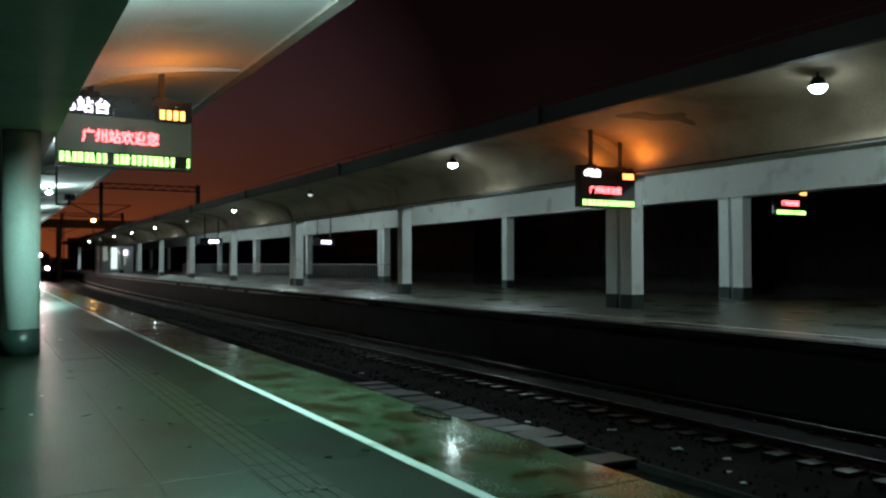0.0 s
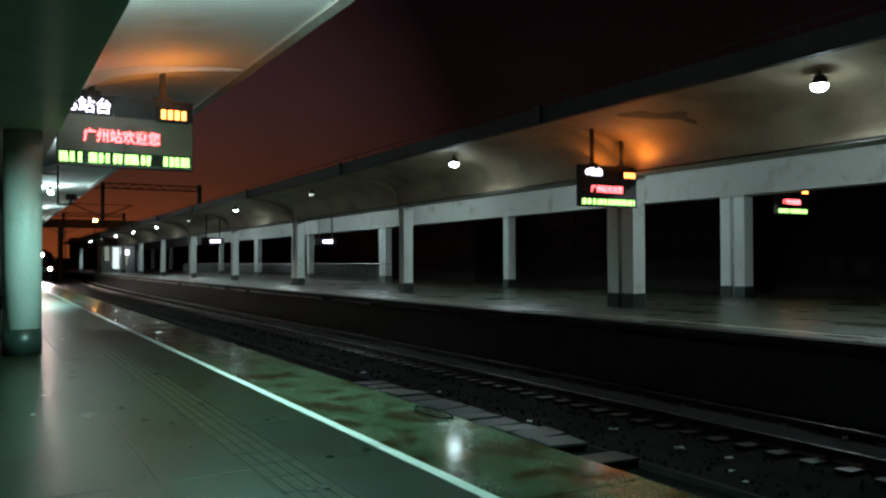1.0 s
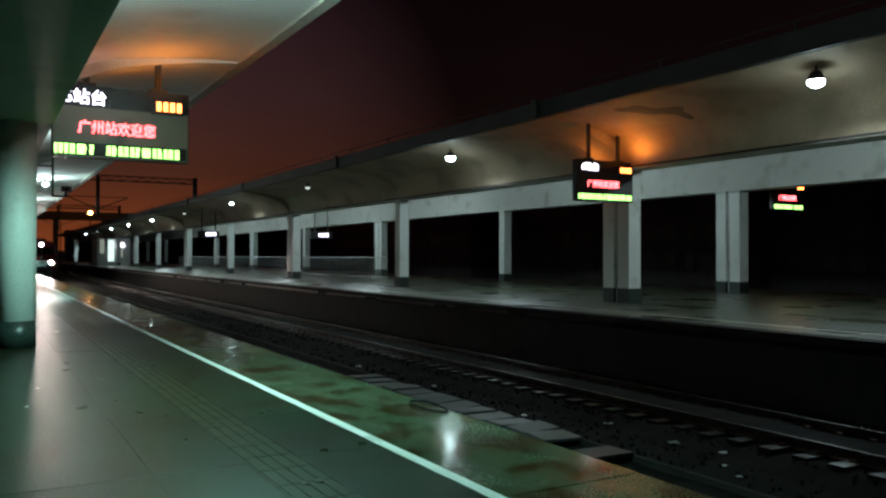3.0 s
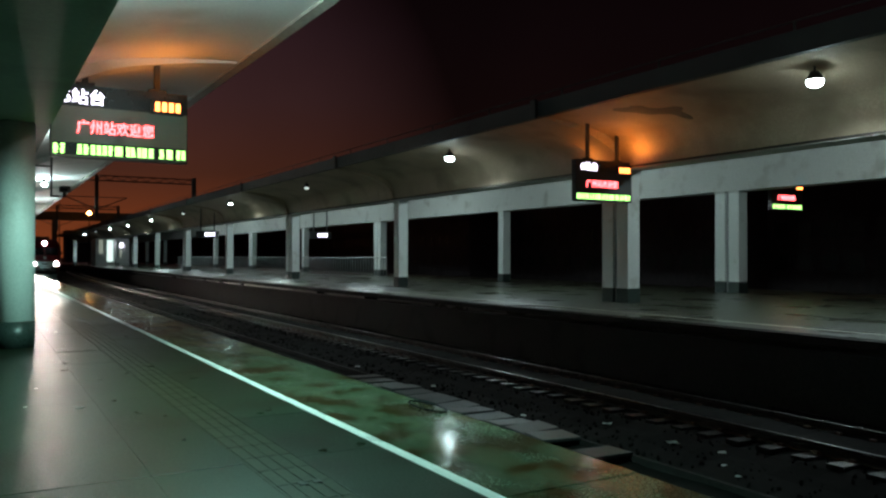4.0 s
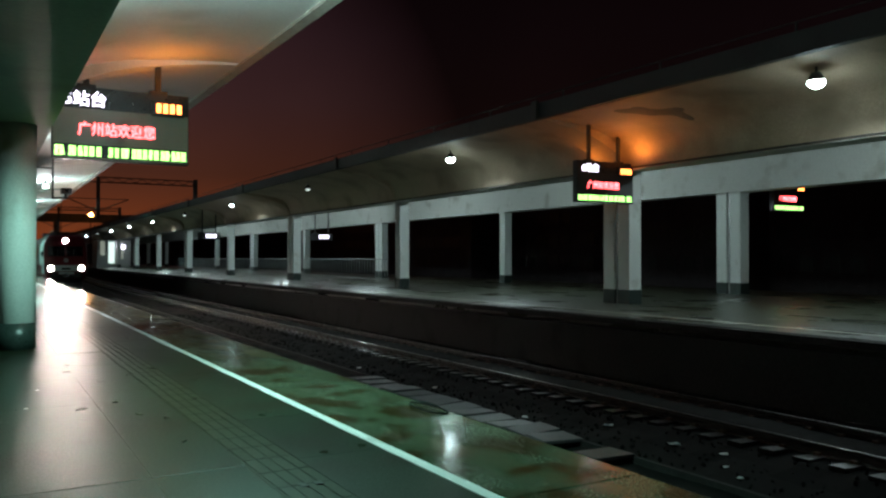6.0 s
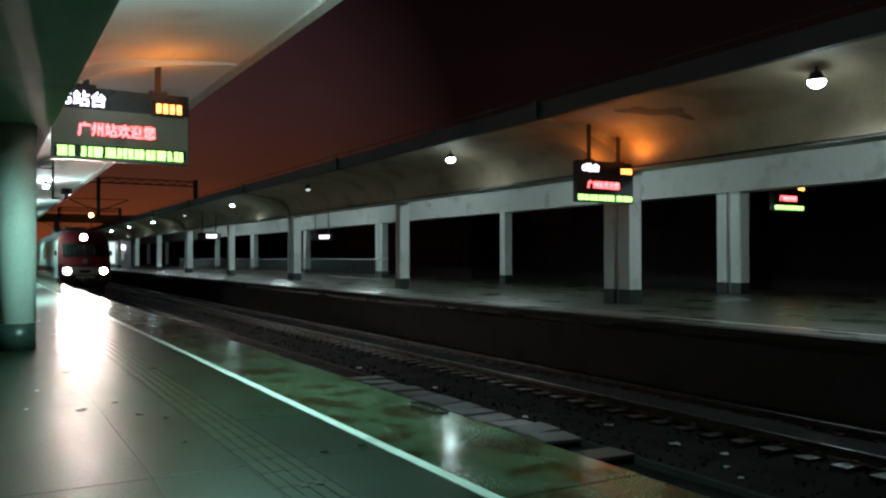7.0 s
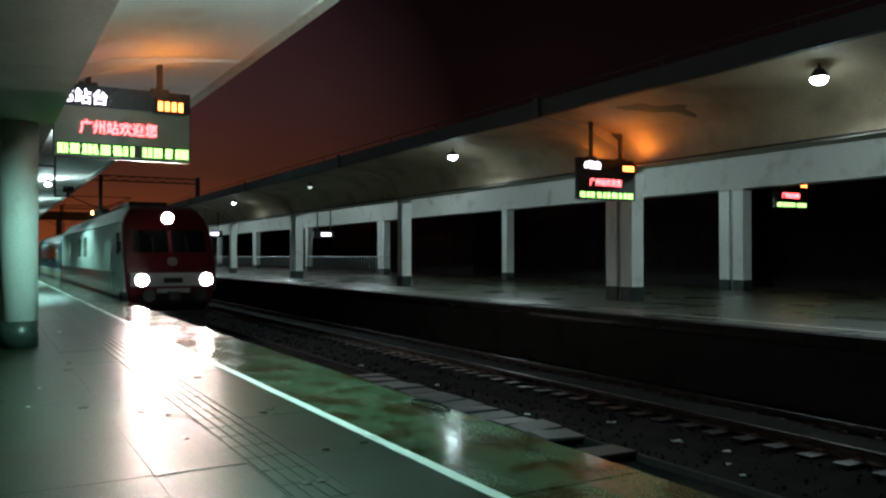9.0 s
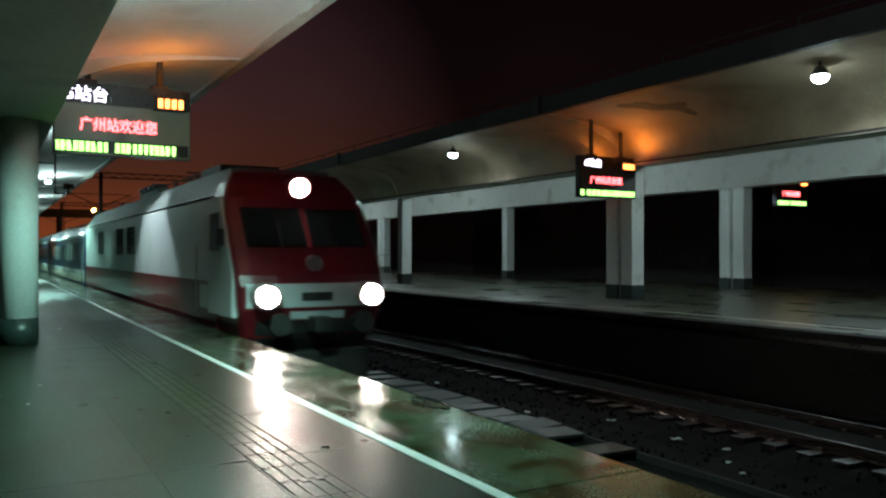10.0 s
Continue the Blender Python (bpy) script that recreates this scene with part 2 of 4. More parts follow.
def prism(outline, y0, y1, bm=None, steps=1):
    """An outline in x, z drawn out along y."""
    bm = bm or bmesh.new()
    rings = []
    for k in range(steps + 1):
        y = y0 + (y1 - y0) * k / steps
        rings.append([bm.verts.new((x, y, z)) for x, z in outline])
    n = len(outline)
    for a, b in zip(rings, rings[1:]):
        for i in range(n):
            bm.faces.new((a[i], a[(i + 1) % n], b[(i + 1) % n], b[i]))
    bm.faces.new(rings[0][::-1])
    bm.faces.new(rings[-1])
    return bm


def words(name, text, size, material, parent, m, width=None, thick=0.008):
    cu = bpy.data.curves.new(name, "FONT")
    cu.body, cu.size, cu.extrude, cu.offset = text, size, thick, 0.003
    ob = new(name, cu)
    me = bpy.data.meshes.new_from_object(ob.evaluated_get(bpy.context.evaluated_depsgraph_get()))
    bpy.data.objects.remove(ob)
    xs = [v.co.x for v in me.vertices]
    zs = [v.co.y for v in me.vertices]
    k = width / (max(xs) - min(xs)) if width else 1.0
    me.transform(Matrix.Diagonal((k, 1, 1, 1)) @ Matrix.Translation((-min(xs), -min(zs), 0)))
    me.materials.clear()
    me.materials.append(material)
    ob = new(name, me)
    ob.parent = parent
    ob.matrix_basis = m
    return ob


# ---------------------------------------------------------------- ground and tracks
TRACK_A, TRACK_B = 5.9, 11.9
RAIL_TOP, SLEEPER_TOP, BED = -1.25, -1.40, -1.44
BEND, RADIUS = 70.0, 1480.0


def line_at(centre, y):
    """Place and turn of the running line at y: straight by the platforms, then an easy curve."""
    d = max(0.0, y - BEND)
    return centre + d * d / (2 * RADIUS), -math.degrees(math.atan(d / RADIUS))


bm = bmesh.new()
bmesh.ops.create_grid(bm, x_segments=2, y_segments=2, size=1500)
bmesh.ops.translate(bm, verts=bm.verts, vec=(0, 0, BED - 0.35))
tagged(finish("ground", bm, BALLAST), "wet ground around the station tracks, lack of light put into its colour", "ground", kind="structure")

rng = random.Random(4)
bm = bmesh.new()
ys = [-14 + 0.5 * i for i in range(420)]
xs = [4.20, 4.40, 4.55, 7.2, 7.45, 7.75, 8.35, 8.95, 9.8, 10.2, 10.55, 11.08, 11.26, 12.54, 12.74, 13.2, 13.5, 13.9, 14.62]
zs = [-0.01, 0.0, -0.02, -0.02, -0.06, -0.12, -0.14, -0.12, -0.10, -0.06, -0.02, -0.02, 0.055, 0.055, 0.05, -0.01, -0.06, -0.14, -0.16]
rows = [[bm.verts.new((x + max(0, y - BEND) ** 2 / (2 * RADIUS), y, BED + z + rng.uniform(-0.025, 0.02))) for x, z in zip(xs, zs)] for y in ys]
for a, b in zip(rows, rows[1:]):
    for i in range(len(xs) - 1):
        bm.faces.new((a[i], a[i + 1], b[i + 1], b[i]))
tagged(finish("ballast_bed", bm, BALLAST), "wet stone ballast between the two platforms, pit darkness put into its colour", "ballast", kind="structure")

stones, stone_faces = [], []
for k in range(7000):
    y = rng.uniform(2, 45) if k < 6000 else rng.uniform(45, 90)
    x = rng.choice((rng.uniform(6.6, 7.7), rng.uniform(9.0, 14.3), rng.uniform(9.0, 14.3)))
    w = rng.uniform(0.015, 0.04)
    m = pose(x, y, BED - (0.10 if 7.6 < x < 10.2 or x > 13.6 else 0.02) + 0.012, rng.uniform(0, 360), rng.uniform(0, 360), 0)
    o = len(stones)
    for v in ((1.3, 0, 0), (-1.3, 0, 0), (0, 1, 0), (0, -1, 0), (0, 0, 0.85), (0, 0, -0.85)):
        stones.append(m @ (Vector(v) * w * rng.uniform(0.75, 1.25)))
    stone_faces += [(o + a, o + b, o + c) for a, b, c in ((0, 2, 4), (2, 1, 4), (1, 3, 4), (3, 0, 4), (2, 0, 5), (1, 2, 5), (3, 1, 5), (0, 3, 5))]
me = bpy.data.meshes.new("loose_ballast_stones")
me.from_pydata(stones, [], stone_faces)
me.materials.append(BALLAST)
tagged(new("loose_ballast_stones", me), "loose ballast stones between the sleepers, pit darkness put into their colour", "gravel", kind="stuff")

RAIL_SHAPE = ((-0.075, 0), (0.075, 0), (0.07, 0.014), (0.012, 0.03), (0.01, 0.125), (0.036, 0.14), (0.036, 0.166), (0.028, 0.176),
              (-0.028, 0.176), (-0.036, 0.166), (-0.036, 0.14), (-0.01, 0.125), (-0.012, 0.03), (-0.07, 0.014))


def track(centre, sleepers_from, sleepers_to):
    t = empty("railway_track", "wet steel rails on concrete sleepers in ballast", "track", "tracks between the platforms", kind="structure")
    for side in (-0.7535, 0.7535):
        bm = bmesh.new()
        rings = []
        for k in range(48):
            y = -14 + (k * 84 / 8 if k < 9 else 84 + (k - 8) * 5)
            cx, _ = line_at(centre, y)
            rings.append([bm.verts.new((cx + side + px, y, RAIL_TOP - 0.176 + pz)) for px, pz in RAIL_SHAPE])
        n = len(RAIL_SHAPE)
        for a, b in zip(rings, rings[1:]):
            for i in range(n):
                bm.faces.new((a[i], a[(i + 1) % n], b[(i + 1) % n], b[i]))
        part("rail", bm, RAIL, t, "worn steel rail, bright on top")
    shape = ((-1.3, SLEEPER_TOP - 0.2), (1.3, SLEEPER_TOP - 0.2), (1.28, SLEEPER_TOP), (0.35, SLEEPER_TOP - 0.03), (-0.35, SLEEPER_TOP - 0.03), (-1.28, SLEEPER_TOP))
    bm = prism(shape, -0.13, 0.13)
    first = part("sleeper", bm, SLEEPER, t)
    first.location = (centre, sleepers_from, 0)
    y = sleepers_from + 0.6
    while y < sleepers_to:
        cx, turn = line_at(centre, y)
        s = new("sleeper", first.data)
        s.parent, s.matrix_basis = t, pose(cx + rng.uniform(-0.02, 0.02), y, rng.uniform(-0.008, 0.008), 0, 0, turn)
        y += 0.6
    bm = bmesh.new()
    y = sleepers_from
    while y < 45:
        for side in (-0.7535, 0.7535):
            for o in (-0.10, 0.10):
                box(centre + side + o - 0.035, centre + side + o + 0.035, y - 0.05, y + 0.05, SLEEPER_TOP - 0.005, SLEEPER_TOP + 0.035, 0, bm)
        y += 0.6
    tagged(part("rail_clips", bm, RUST, t, "rusty rail clips"), kind="stuff")


track(TRACK_A, 2.0, 150.0)
track(TRACK_B, 4.0, 150.0)

trough = empty("drain_trough", "covered concrete drain between the two tracks", "drain", kind="structure")
part("trough_wall", box(7.90, 7.98, -14, 66, BED - 0.4, BED - 0.03), COPING, trough)
part("trough_wall", box(8.72, 8.80, -14, 66, BED - 0.4, BED - 0.03), COPING, trough)
cover = part("drain_cover", box(-0.39, 0.39, -0.285, 0.285, -0.06, 0.0, 0.012), COVER, trough)
for k in [0] + list(range(2, 15)):          # one cover is missing
    c = cover if k == 0 else new("drain_cover", cover.data)
    c.parent, c.matrix_basis = trough, pose(8.35 + rng.uniform(-0.05, 0.05), 9.4 + 0.62 * k, BED + 0.035 + rng.uniform(-0.02, 0.02), rng.uniform(-2.5, 2.5), rng.uniform(-2.5, 2.5), rng.uniform(-4, 4))

# ---------------------------------------------------------------- near platform
EDGE = 4.22
NEAR_END = 218.0
near = empty("platform_near", "wet slab-paved station platform with a white line", "platform", kind="structure")
part("platform_base", box(-9.0, EDGE - 0.03, -14, NEAR_END, BED - 0.4, -0.03), JOINT, near)
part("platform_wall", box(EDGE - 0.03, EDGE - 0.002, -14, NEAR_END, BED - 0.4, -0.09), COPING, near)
part("safety_line", box(2.926, 3.026, -14, NEAR_END, -0.03, 0.003), LINE, near, "white painted safety line")

# ---------------------------------------------------------------- far platform
FAR_EDGE, FAR_BACK = 14.58, 33.2
far = empty("platform_far", "wet concrete island platform across the tracks", "platform", kind="structure")
part("platform_floor", box(FAR_EDGE + 0.4, FAR_BACK, -10, 215, -0.3, 0.0), FARFLOOR, far)
part("platform_wall", box(FAR_EDGE + 0.05, FAR_BACK - 0.1, -10, 215, BED - 0.4, -0.3), COPING, far, "stained platform wall, pit darkness put into its colour")
part("safety_line", box(15.95, 16.05, -10, 215, -0.02, 0.005), FAR_LINE, far, "white painted safety line")
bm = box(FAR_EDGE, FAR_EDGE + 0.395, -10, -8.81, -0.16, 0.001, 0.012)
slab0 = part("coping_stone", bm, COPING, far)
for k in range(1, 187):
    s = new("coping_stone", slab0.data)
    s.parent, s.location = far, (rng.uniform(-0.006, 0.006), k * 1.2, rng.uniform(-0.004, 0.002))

# ---------------------------------------------------------------- canopies
# underside from the outer edge to the beam, as distance from the column line and height
COVE_LINE = ((-3.95, 6.10), (-3.2, 6.06), (-2.3, 5.97), (-1.6, 5.86), (-1.05, 5.69), (-0.78, 5.50), (-0.60, 5.25), (-0.50, 4.95), (-0.46, 4.60))


def smooth_line(pts, n):
    """The same line with rounded corners: n points from each to the next."""
    out = []
    for k in range(len(pts) - 1):
        p0, p1, p2, p3 = (Vector(pts[min(max(k + o, 0), len(pts) - 1)]) for o in (-1, 0, 1, 2))
        for j in range(n):
            t = j / n
            q = 0.5 * (2 * p1 + (p2 - p0) * t + (2 * p0 - 5 * p1 + 4 * p2 - p3) * t * t + (3 * p1 - p0 - 3 * p2 + p3) * t ** 3)
            out.append((q.x, q.y))
    return out + [tuple(pts[-1])]


COVE = smooth_line(COVE_LINE, 4)


def canopy(name, centre, side, drop, y0, y1, inner, label, edge=None, skin=None):
    """Cantilever slab with a coved underside, a beam on the column line and a deep edge."""
    c = empty(name, label, "platform canopy", kind="structure")
    sign = -1 if side < 0 else 1
    low = [(centre - sign * x, z - drop) for x, z in COVE]
    edge_x = centre + sign * 3.95
    top = 6.55 - drop
    soffit = low + [(centre, 4.60 - drop), (centre, top - 0.1), (edge_x, top - 0.1)]
    part("soffit", prism(soffit, y0, y1), skin or PLASTER, c, "white plastered coved soffit", smooth=False)
    part("fascia", prism([(edge_x - 0.10, 6.04 - drop), (edge_x + 0.10, 6.04 - drop), (edge_x + 0.10, top), (edge_x - 0.10, top)], y0, y1), edge or ROOFTOP, c, "weathered concrete edge beam")
    ix = centre + inner
    part("roof_slab", prism([(min(edge_x, ix), top - 0.09), (max(edge_x, ix), top - 0.09), (max(edge_x, ix), top + 0.02), (min(edge_x, ix), top + 0.02)], y0, y1), ROOFTOP, c, "dark wet roof slab")
    return c


def rib(parent, centre, side, drop, y, half=0.24, depth=0.16, skin=None):
    sign = -1 if side < 0 else 1
    under = [(centre - sign * x, z - drop) for x, z in COVE]
    low = []
    for i, (x, z) in enumerate(under):
        f = i / (len(under) - 1)
        low.append((x + sign * depth * (0.8 * math.sin(math.pi * f) - 0.7 * (f == 0)), z - depth * (0.15 + 0.95 * (1 - abs(2 * f - 1)))))
    out = under + low[::-1]
    part("rib", prism(out, y - half, y + half), skin or PLASTER, parent, "coved bracket rib")


NEAR_COL = 0.54
# runs on unseen to 215 m to keep sky glow out of train reflections
near_roof = canopy("canopy_near", NEAR_COL, 1, 0.65, -14, 215, -0.1, "white coved concrete canopy over the near platform", LIT_EDGE_BEAM)
part("beam", prism([(NEAR_COL - 0.55, 3.93), (NEAR_COL + 0.55, 3.93), (NEAR_COL + 0.55, 5.0), (NEAR_COL + 0.4, 5.75), (NEAR_COL - 0.5, 5.75)], -14, 215), NEAR_BEAM, near_roof, "deep green concrete beam")
# unseen back soffit and wall, added to close the platform for light
part("soffit", prism([(NEAR_COL - 0.5, 5.2), (NEAR_COL - 0.5, 5.9), (-9.0, 5.9), (-9.0, 5.4)], -14, 215), PLASTER, near_roof, "white plastered soffit")
part("closing_wall", box(-9.3, -9.0, -14, 215, BED, 5.9), BEAM, near_roof, "unseen plain wall added to close the back of the platform")
ROW_A, ROW_B = 19.4, 29.0
far_roof = canopy("canopy_far", ROW_A, -1, 0.0, -10, 205, 9.9, "coved concrete canopy with an amber-tinted soffit over the island platform", None, TAN_PLASTER)
part("beam", prism([(ROW_A - 0.44, 4.58), (ROW_A + 0.44, 4.58), (ROW_A + 0.44, 6.40), (ROW_A - 0.44, 6.40)], -10, 205), BEAM, far_roof, "painted concrete beam")
part("beam", prism([(ROW_B - 0.44, 4.50), (ROW_B + 0.44, 4.50), (ROW_B + 0.44, 6.40), (ROW_B - 0.44, 6.40)], -10, 205), BEAM, far_roof, "painted concrete beam")
part("soffit", prism([(ROW_A + 0.44, 5.95), (ROW_B - 0.44, 5.95), (ROW_B - 0.44, 6.45), (ROW_A + 0.44, 6.45)], -10, 205), PLASTER, far_roof, "white plastered soffit")
back = [(ROW_B - x, z) for x, z in COVE]
part("soffit", prism(back + [(ROW_B + 0.44, 6.45), (ROW_B + 3.95, 6.45)], -10, 205), PLASTER, far_roof, "white plastered coved soffit")
part("roof_slab", prism([(ROW_B, 6.46), (ROW_B + 4.0, 6.46), (ROW_B + 4.0, 6.57), (ROW_B, 6.57)], -10, 205), ROOFTOP, far_roof)
for k in range(-1, 11):
    rib(far_roof, ROW_A, -1, 0.0, (20.92 if k % 2 == 0 else 20.86) + 16.96 * k, 0.62 if k % 2 == 0 else 0.28, 0.25 if k % 2 == 0 else 0.16, TAN_PLASTER)
for k in range(-1, 12):
    rib(near_roof, NEAR_COL, 1, 0.65, 15.8 + 16.5 * k)

# ---------------------------------------------------------------- columns


def round_column(y):
    c = empty("round_column", "round pale painted column with a dark green base", "column", "columns of the near platform", at=pose(NEAR_COL, y, 0))
    part("shaft", tube((0, 0, 0.0), (0, 0, 3.95), 0.31, 48), COLUMN, c, smooth=False)
    bm = tube((0, 0, 0.0), (0, 0, 0.46), 0.318, 48)
    part("base", bm, PLINTH, c, "dark green painted base")
    for p in c.children:
        for f in p.data.polygons:
            f.use_smooth = abs(f.normal.z) < 0.7
    return c


first = round_column(15.8)
for k in (-1, 1, 2, 3, 4, 5, 6, 7, 8, 9, 10, 11):
    copy_thing(first, pose(NEAR_COL, 15.8 + 16.5 * k, 0))


def square_column(pipe):
    c = empty("square_column", "white plastered square column with a dark base" + (" and a grey downpipe" if pipe else ""), "column", "columns of the island platform")
    part("shaft", box(-0.28, 0.28, -0.28, 0.28, 0.0, 4.62, 0.025), COLUMN, c)
    part("base", box(-0.292, 0.292, -0.292, 0.292, 0.0, 0.50, 0.015), PLINTH, c, "dark painted base")
    part("collar", box(-0.31, 0.31, -0.31, 0.31, 4.42, 4.60, 0.02), BEAM, c)
    if pipe:
        part("downpipe", tube((-0.20, 0.366, 0.0), (-0.20, 0.366, 4.62), 0.055, 12), STEEL, c, "grey downpipe")
        for z in (0.9, 2.2, 3.5):
            part("pipe_clip", box(-0.27, -0.13, 0.275, 0.41, z, z + 0.05), STEEL, c)
    return c


single, double = square_column(False), square_column(True)
single.matrix_basis = pose(ROW_A + 0.1, 37.82, 0)
double.matrix_basis = pose(ROW_A + 0.1, 20.56, 0)
for k in (-1, 1, 2, 3, 4):
    copy_thing(single, pose(ROW_A + 0.1, 37.82 + 33.92 * k, 0))
    copy_thing(double, pose(ROW_A + 0.1, 20.56 + 33.92 * k, 0))
for k in range(-1, 5):
    copy_thing(single, pose(ROW_A + 0.1, 21.30 + 33.92 * k, 0))
    copy_thing(single, pose(ROW_B, 41.8 + 36.0 * k, 0))
    copy_thing(double, pose(ROW_B, 23.69 + 36.0 * k, 0))
    copy_thing(single, pose(ROW_B, 24.44 + 36.0 * k, 0))

copy_thing(single, pose(15.3, 163.0, 0))

# ---------------------------------------------------------------- lamps


def canopy_lamp(x, y, z, ceiling, lit, colour, power, group, cone=0, tilt=0.0, shaded=True):
    c = empty("canopy_lamp", "dome canopy lamp glowing cool white" if lit else "dark canopy lamp, almost out", "lamp", group, at=pose(x, y, z))
    part("stem", tube((0, 0, 0.08), (0, 0, ceiling - z + 0.03), 0.03, 10), DARKSTEEL, c)
    bm = bmesh.new()
    n, rings = 24, []
    for r, h in ((0.05, 0.20), (0.10, 0.19), (0.19, 0.03), (0.205, -0.02), (0.19, -0.02), (0.17, 0.02), (0.05, 0.15)) if shaded else ((0.04, 0.2), (0.06, 0.19), (0.07, 0.10), (0.07, 0.07), (0.04, 0.05)):
        rings.append([bm.verts.new((r * math.cos(2 * math.pi * i / n), r * math.sin(2 * math.pi * i / n), h)) for i in range(n)])
    for p, q in zip(rings, rings[1:]):
        for i in range(n):
            bm.faces.new((p[i], p[(i + 1) % n], q[(i + 1) % n], q[i]))
    bm.faces.new(rings[0])
    part("shade", bm, DARKSTEEL, c, "dark metal shade", smooth=True)
    bm = bmesh.new()
    bmesh.ops.create_uvsphere(bm, u_segments=20, v_segments=10, radius=(0.19 if y < 40 else 0.14) if shaded else 0.13, matrix=Matrix.Translation((0, 0, -0.04)) @ Matrix.Diagonal((1, 1, 0.75 if shaded else 0.6, 1)))
    part("lens", bm, (LENS_FAR if shaded else LENS) if lit else LENS_DIM, c, "glowing glass", smooth=True)
    if lit:
        d = bpy.data.lights.new("canopy_lamp_light", "SPOT" if cone else "POINT")
        d.energy, d.color, d.shadow_soft_size = power, colour, 0.16
        if cone:
            d.spot_size, d.spot_blend = radians(cone), 0.45 if shaded else 0.3
        ob = new("canopy_lamp_light", d)
        ob.parent, ob.matrix_basis = c, pose(0, 0, -0.22, 0, tilt, 0)
        if not shaded:                        # the open lamp also lights the soffit over it
            d = bpy.data.lights.new("canopy_bulb_light", "SPOT")
            d.energy, d.color, d.shadow_soft_size = power * 0.17, (0.70, 0.97, 1.0), 0.14
            d.spot_size, d.spot_blend = radians(178), 0.1
            ob = new("canopy_bulb_light", d)
            ob.parent, ob.matrix_basis = c, pose(0, 0, -0.24, 180)
    return c


for k, lit in enumerate((1, 1, 1, 0, 1, 0, 1, 1, 1, 0, 1)):
    y = 11.45 + 16.54 * (k - 1)
    canopy_lamp(16.67, y, 5.70, 6.02, lit, WHITE, 500, "lamps under the island canopy", 130, -15)
for k in range(8):
    y = 9.3 + 16.5 * (k - 1)
    if k == 2:                                # a whiter, narrower lamp turned to the track
        canopy_lamp(2.62, y - 1.2, 5.05, 5.33, 1, WHITE, 900, "lamps under the near canopy", 90, -14, False)
    else:
        canopy_lamp(2.62, y, 5.05, 5.33, 1, COOL, 1850, "lamps under the near canopy", 146, 20, False)
for k in range(7):
    y = 14.0 + 16.5 * k
    canopy_lamp(21.6, y, 5.68, 5.96, 1, WHITE, 540, "lamps inside the island canopy")

# ---------------------------------------------------------------- display boards


SCROLL = []                                   # characters that run along a loop inside their board


def led_board(x0, y, z0, w, h, ceil0, ceil1, number, seed, panel, second=0.77):
    r = random.Random(seed)
    s = empty("display_board", "black hanging platform display with glowing red and green text", "display board", "hanging displays", at=pose(x0, y, z0))
    lo, hi, m = 0.045, 0.27, 0.04
    part("case", box(0, w, -0.045, 0.11, 0, h, 0.012), BLACK, s)
    for xa, xb in ((0, 0.012), (w - 0.012, w)):
        part("case_side", box(xa, xb, -0.112, -0.044, 0.001, h - 0.001), BLACK, s)
    part("case_bottom", box(0.012, w - 0.012, -0.112, -0.044, 0, 0.012), BLACK, s)
    part("case_top", box(0.012, w - 0.012, -0.112, -0.044, h - 0.012, h), BLACK, s)
    part("face", box(0.012, w - 0.012, -0.118, -0.108, hi, h * 0.70), panel, s, "grey display face")
    part("face_strip", box(0.012, w - 0.012, -0.118, -0.108, 0.012, lo), panel, s, "grey display face")
    for xa, xb in ((0.012, m), (w - m, w - 0.012)):
        part("slot_end", box(xa, xb, -0.118, -0.108, lo, hi), panel, s, "grey display face")
    part("slot_back", box(m - 0.02, w - m + 0.02, -0.085, -0.075, lo - 0.01, hi + 0.01), BLACK, s)
    part("header", box(0.012, w - 0.012, -0.117, -0.105, h * 0.705, h - 0.012), BLACK, s)
    for px, cz in ((w * 0.24, ceil0), (w * second, ceil1)):
        part("hanger", box(px - 0.05, px + 0.05, -0.05, 0.05, h - 0.01, cz - z0 + 0.02), DARKSTEEL, s)
        part("bracket", box(px - 0.16, px + 0.16, -0.09, 0.09, h, h + 0.06, 0.01), DARKSTEEL, s)
    face = lambda px, pz: pose(px, -0.124, pz, 90)
    words("platform_number", number, 0.29, LED_WHITE, s, face(w * 0.085, h * 0.735), w * 0.29)
    words("welcome_text", "广州站欢迎您", 0.25, LED_RED, s, face(w * 0.18, h * 0.335), w * 0.56)
    part("clock_box", box(w * 0.71, w * 0.96, -0.20, -0.118, h * 0.68, h * 0.89, 0.01), BLACK, s)
    for i in range(4):
        cx = w * (0.745 + 0.052 * i)
        part("clock_digit", box(cx, cx + w * 0.034, -0.209, -0.199, h * 0.72, h * 0.85), LED_AMBER, s, "glowing amber digit")
        # unseen rear digits, added as a source for the glow behind the board
        part("clock_digit", box(cx, cx + w * 0.034, 0.108, 0.118, h * 0.72, h * 0.85), LED_AMBER, s, "glowing amber digit")
    # character shapes: a few short bars each
    shapes = []
    for k in range(7):
        bm = bmesh.new()
        g = 0.088
        for j in range(4):
            z = 0.018 + 0.046 * j
            a, b = sorted((r.uniform(0, 0.35), r.uniform(0.6, 1.0)))
            box((a - 0.5) * g, (b - 0.5) * g, -0.005, 0.005, z, z + 0.032, 0, bm)
        for j in range(2):
            x = (r.choice((0.05, 0.28, 0.5, 0.72)) - 0.5) * g
            box(x, x + 0.018, -0.0045, 0.0055, 0.012, 0.192, 0, bm)
        me = bpy.data.meshes.new("text_bar")
        bm.to_mesh(me)
        bm.free()
        me.materials.append(LED_GREEN)
        shapes.append(me)
    run = w - 0.11
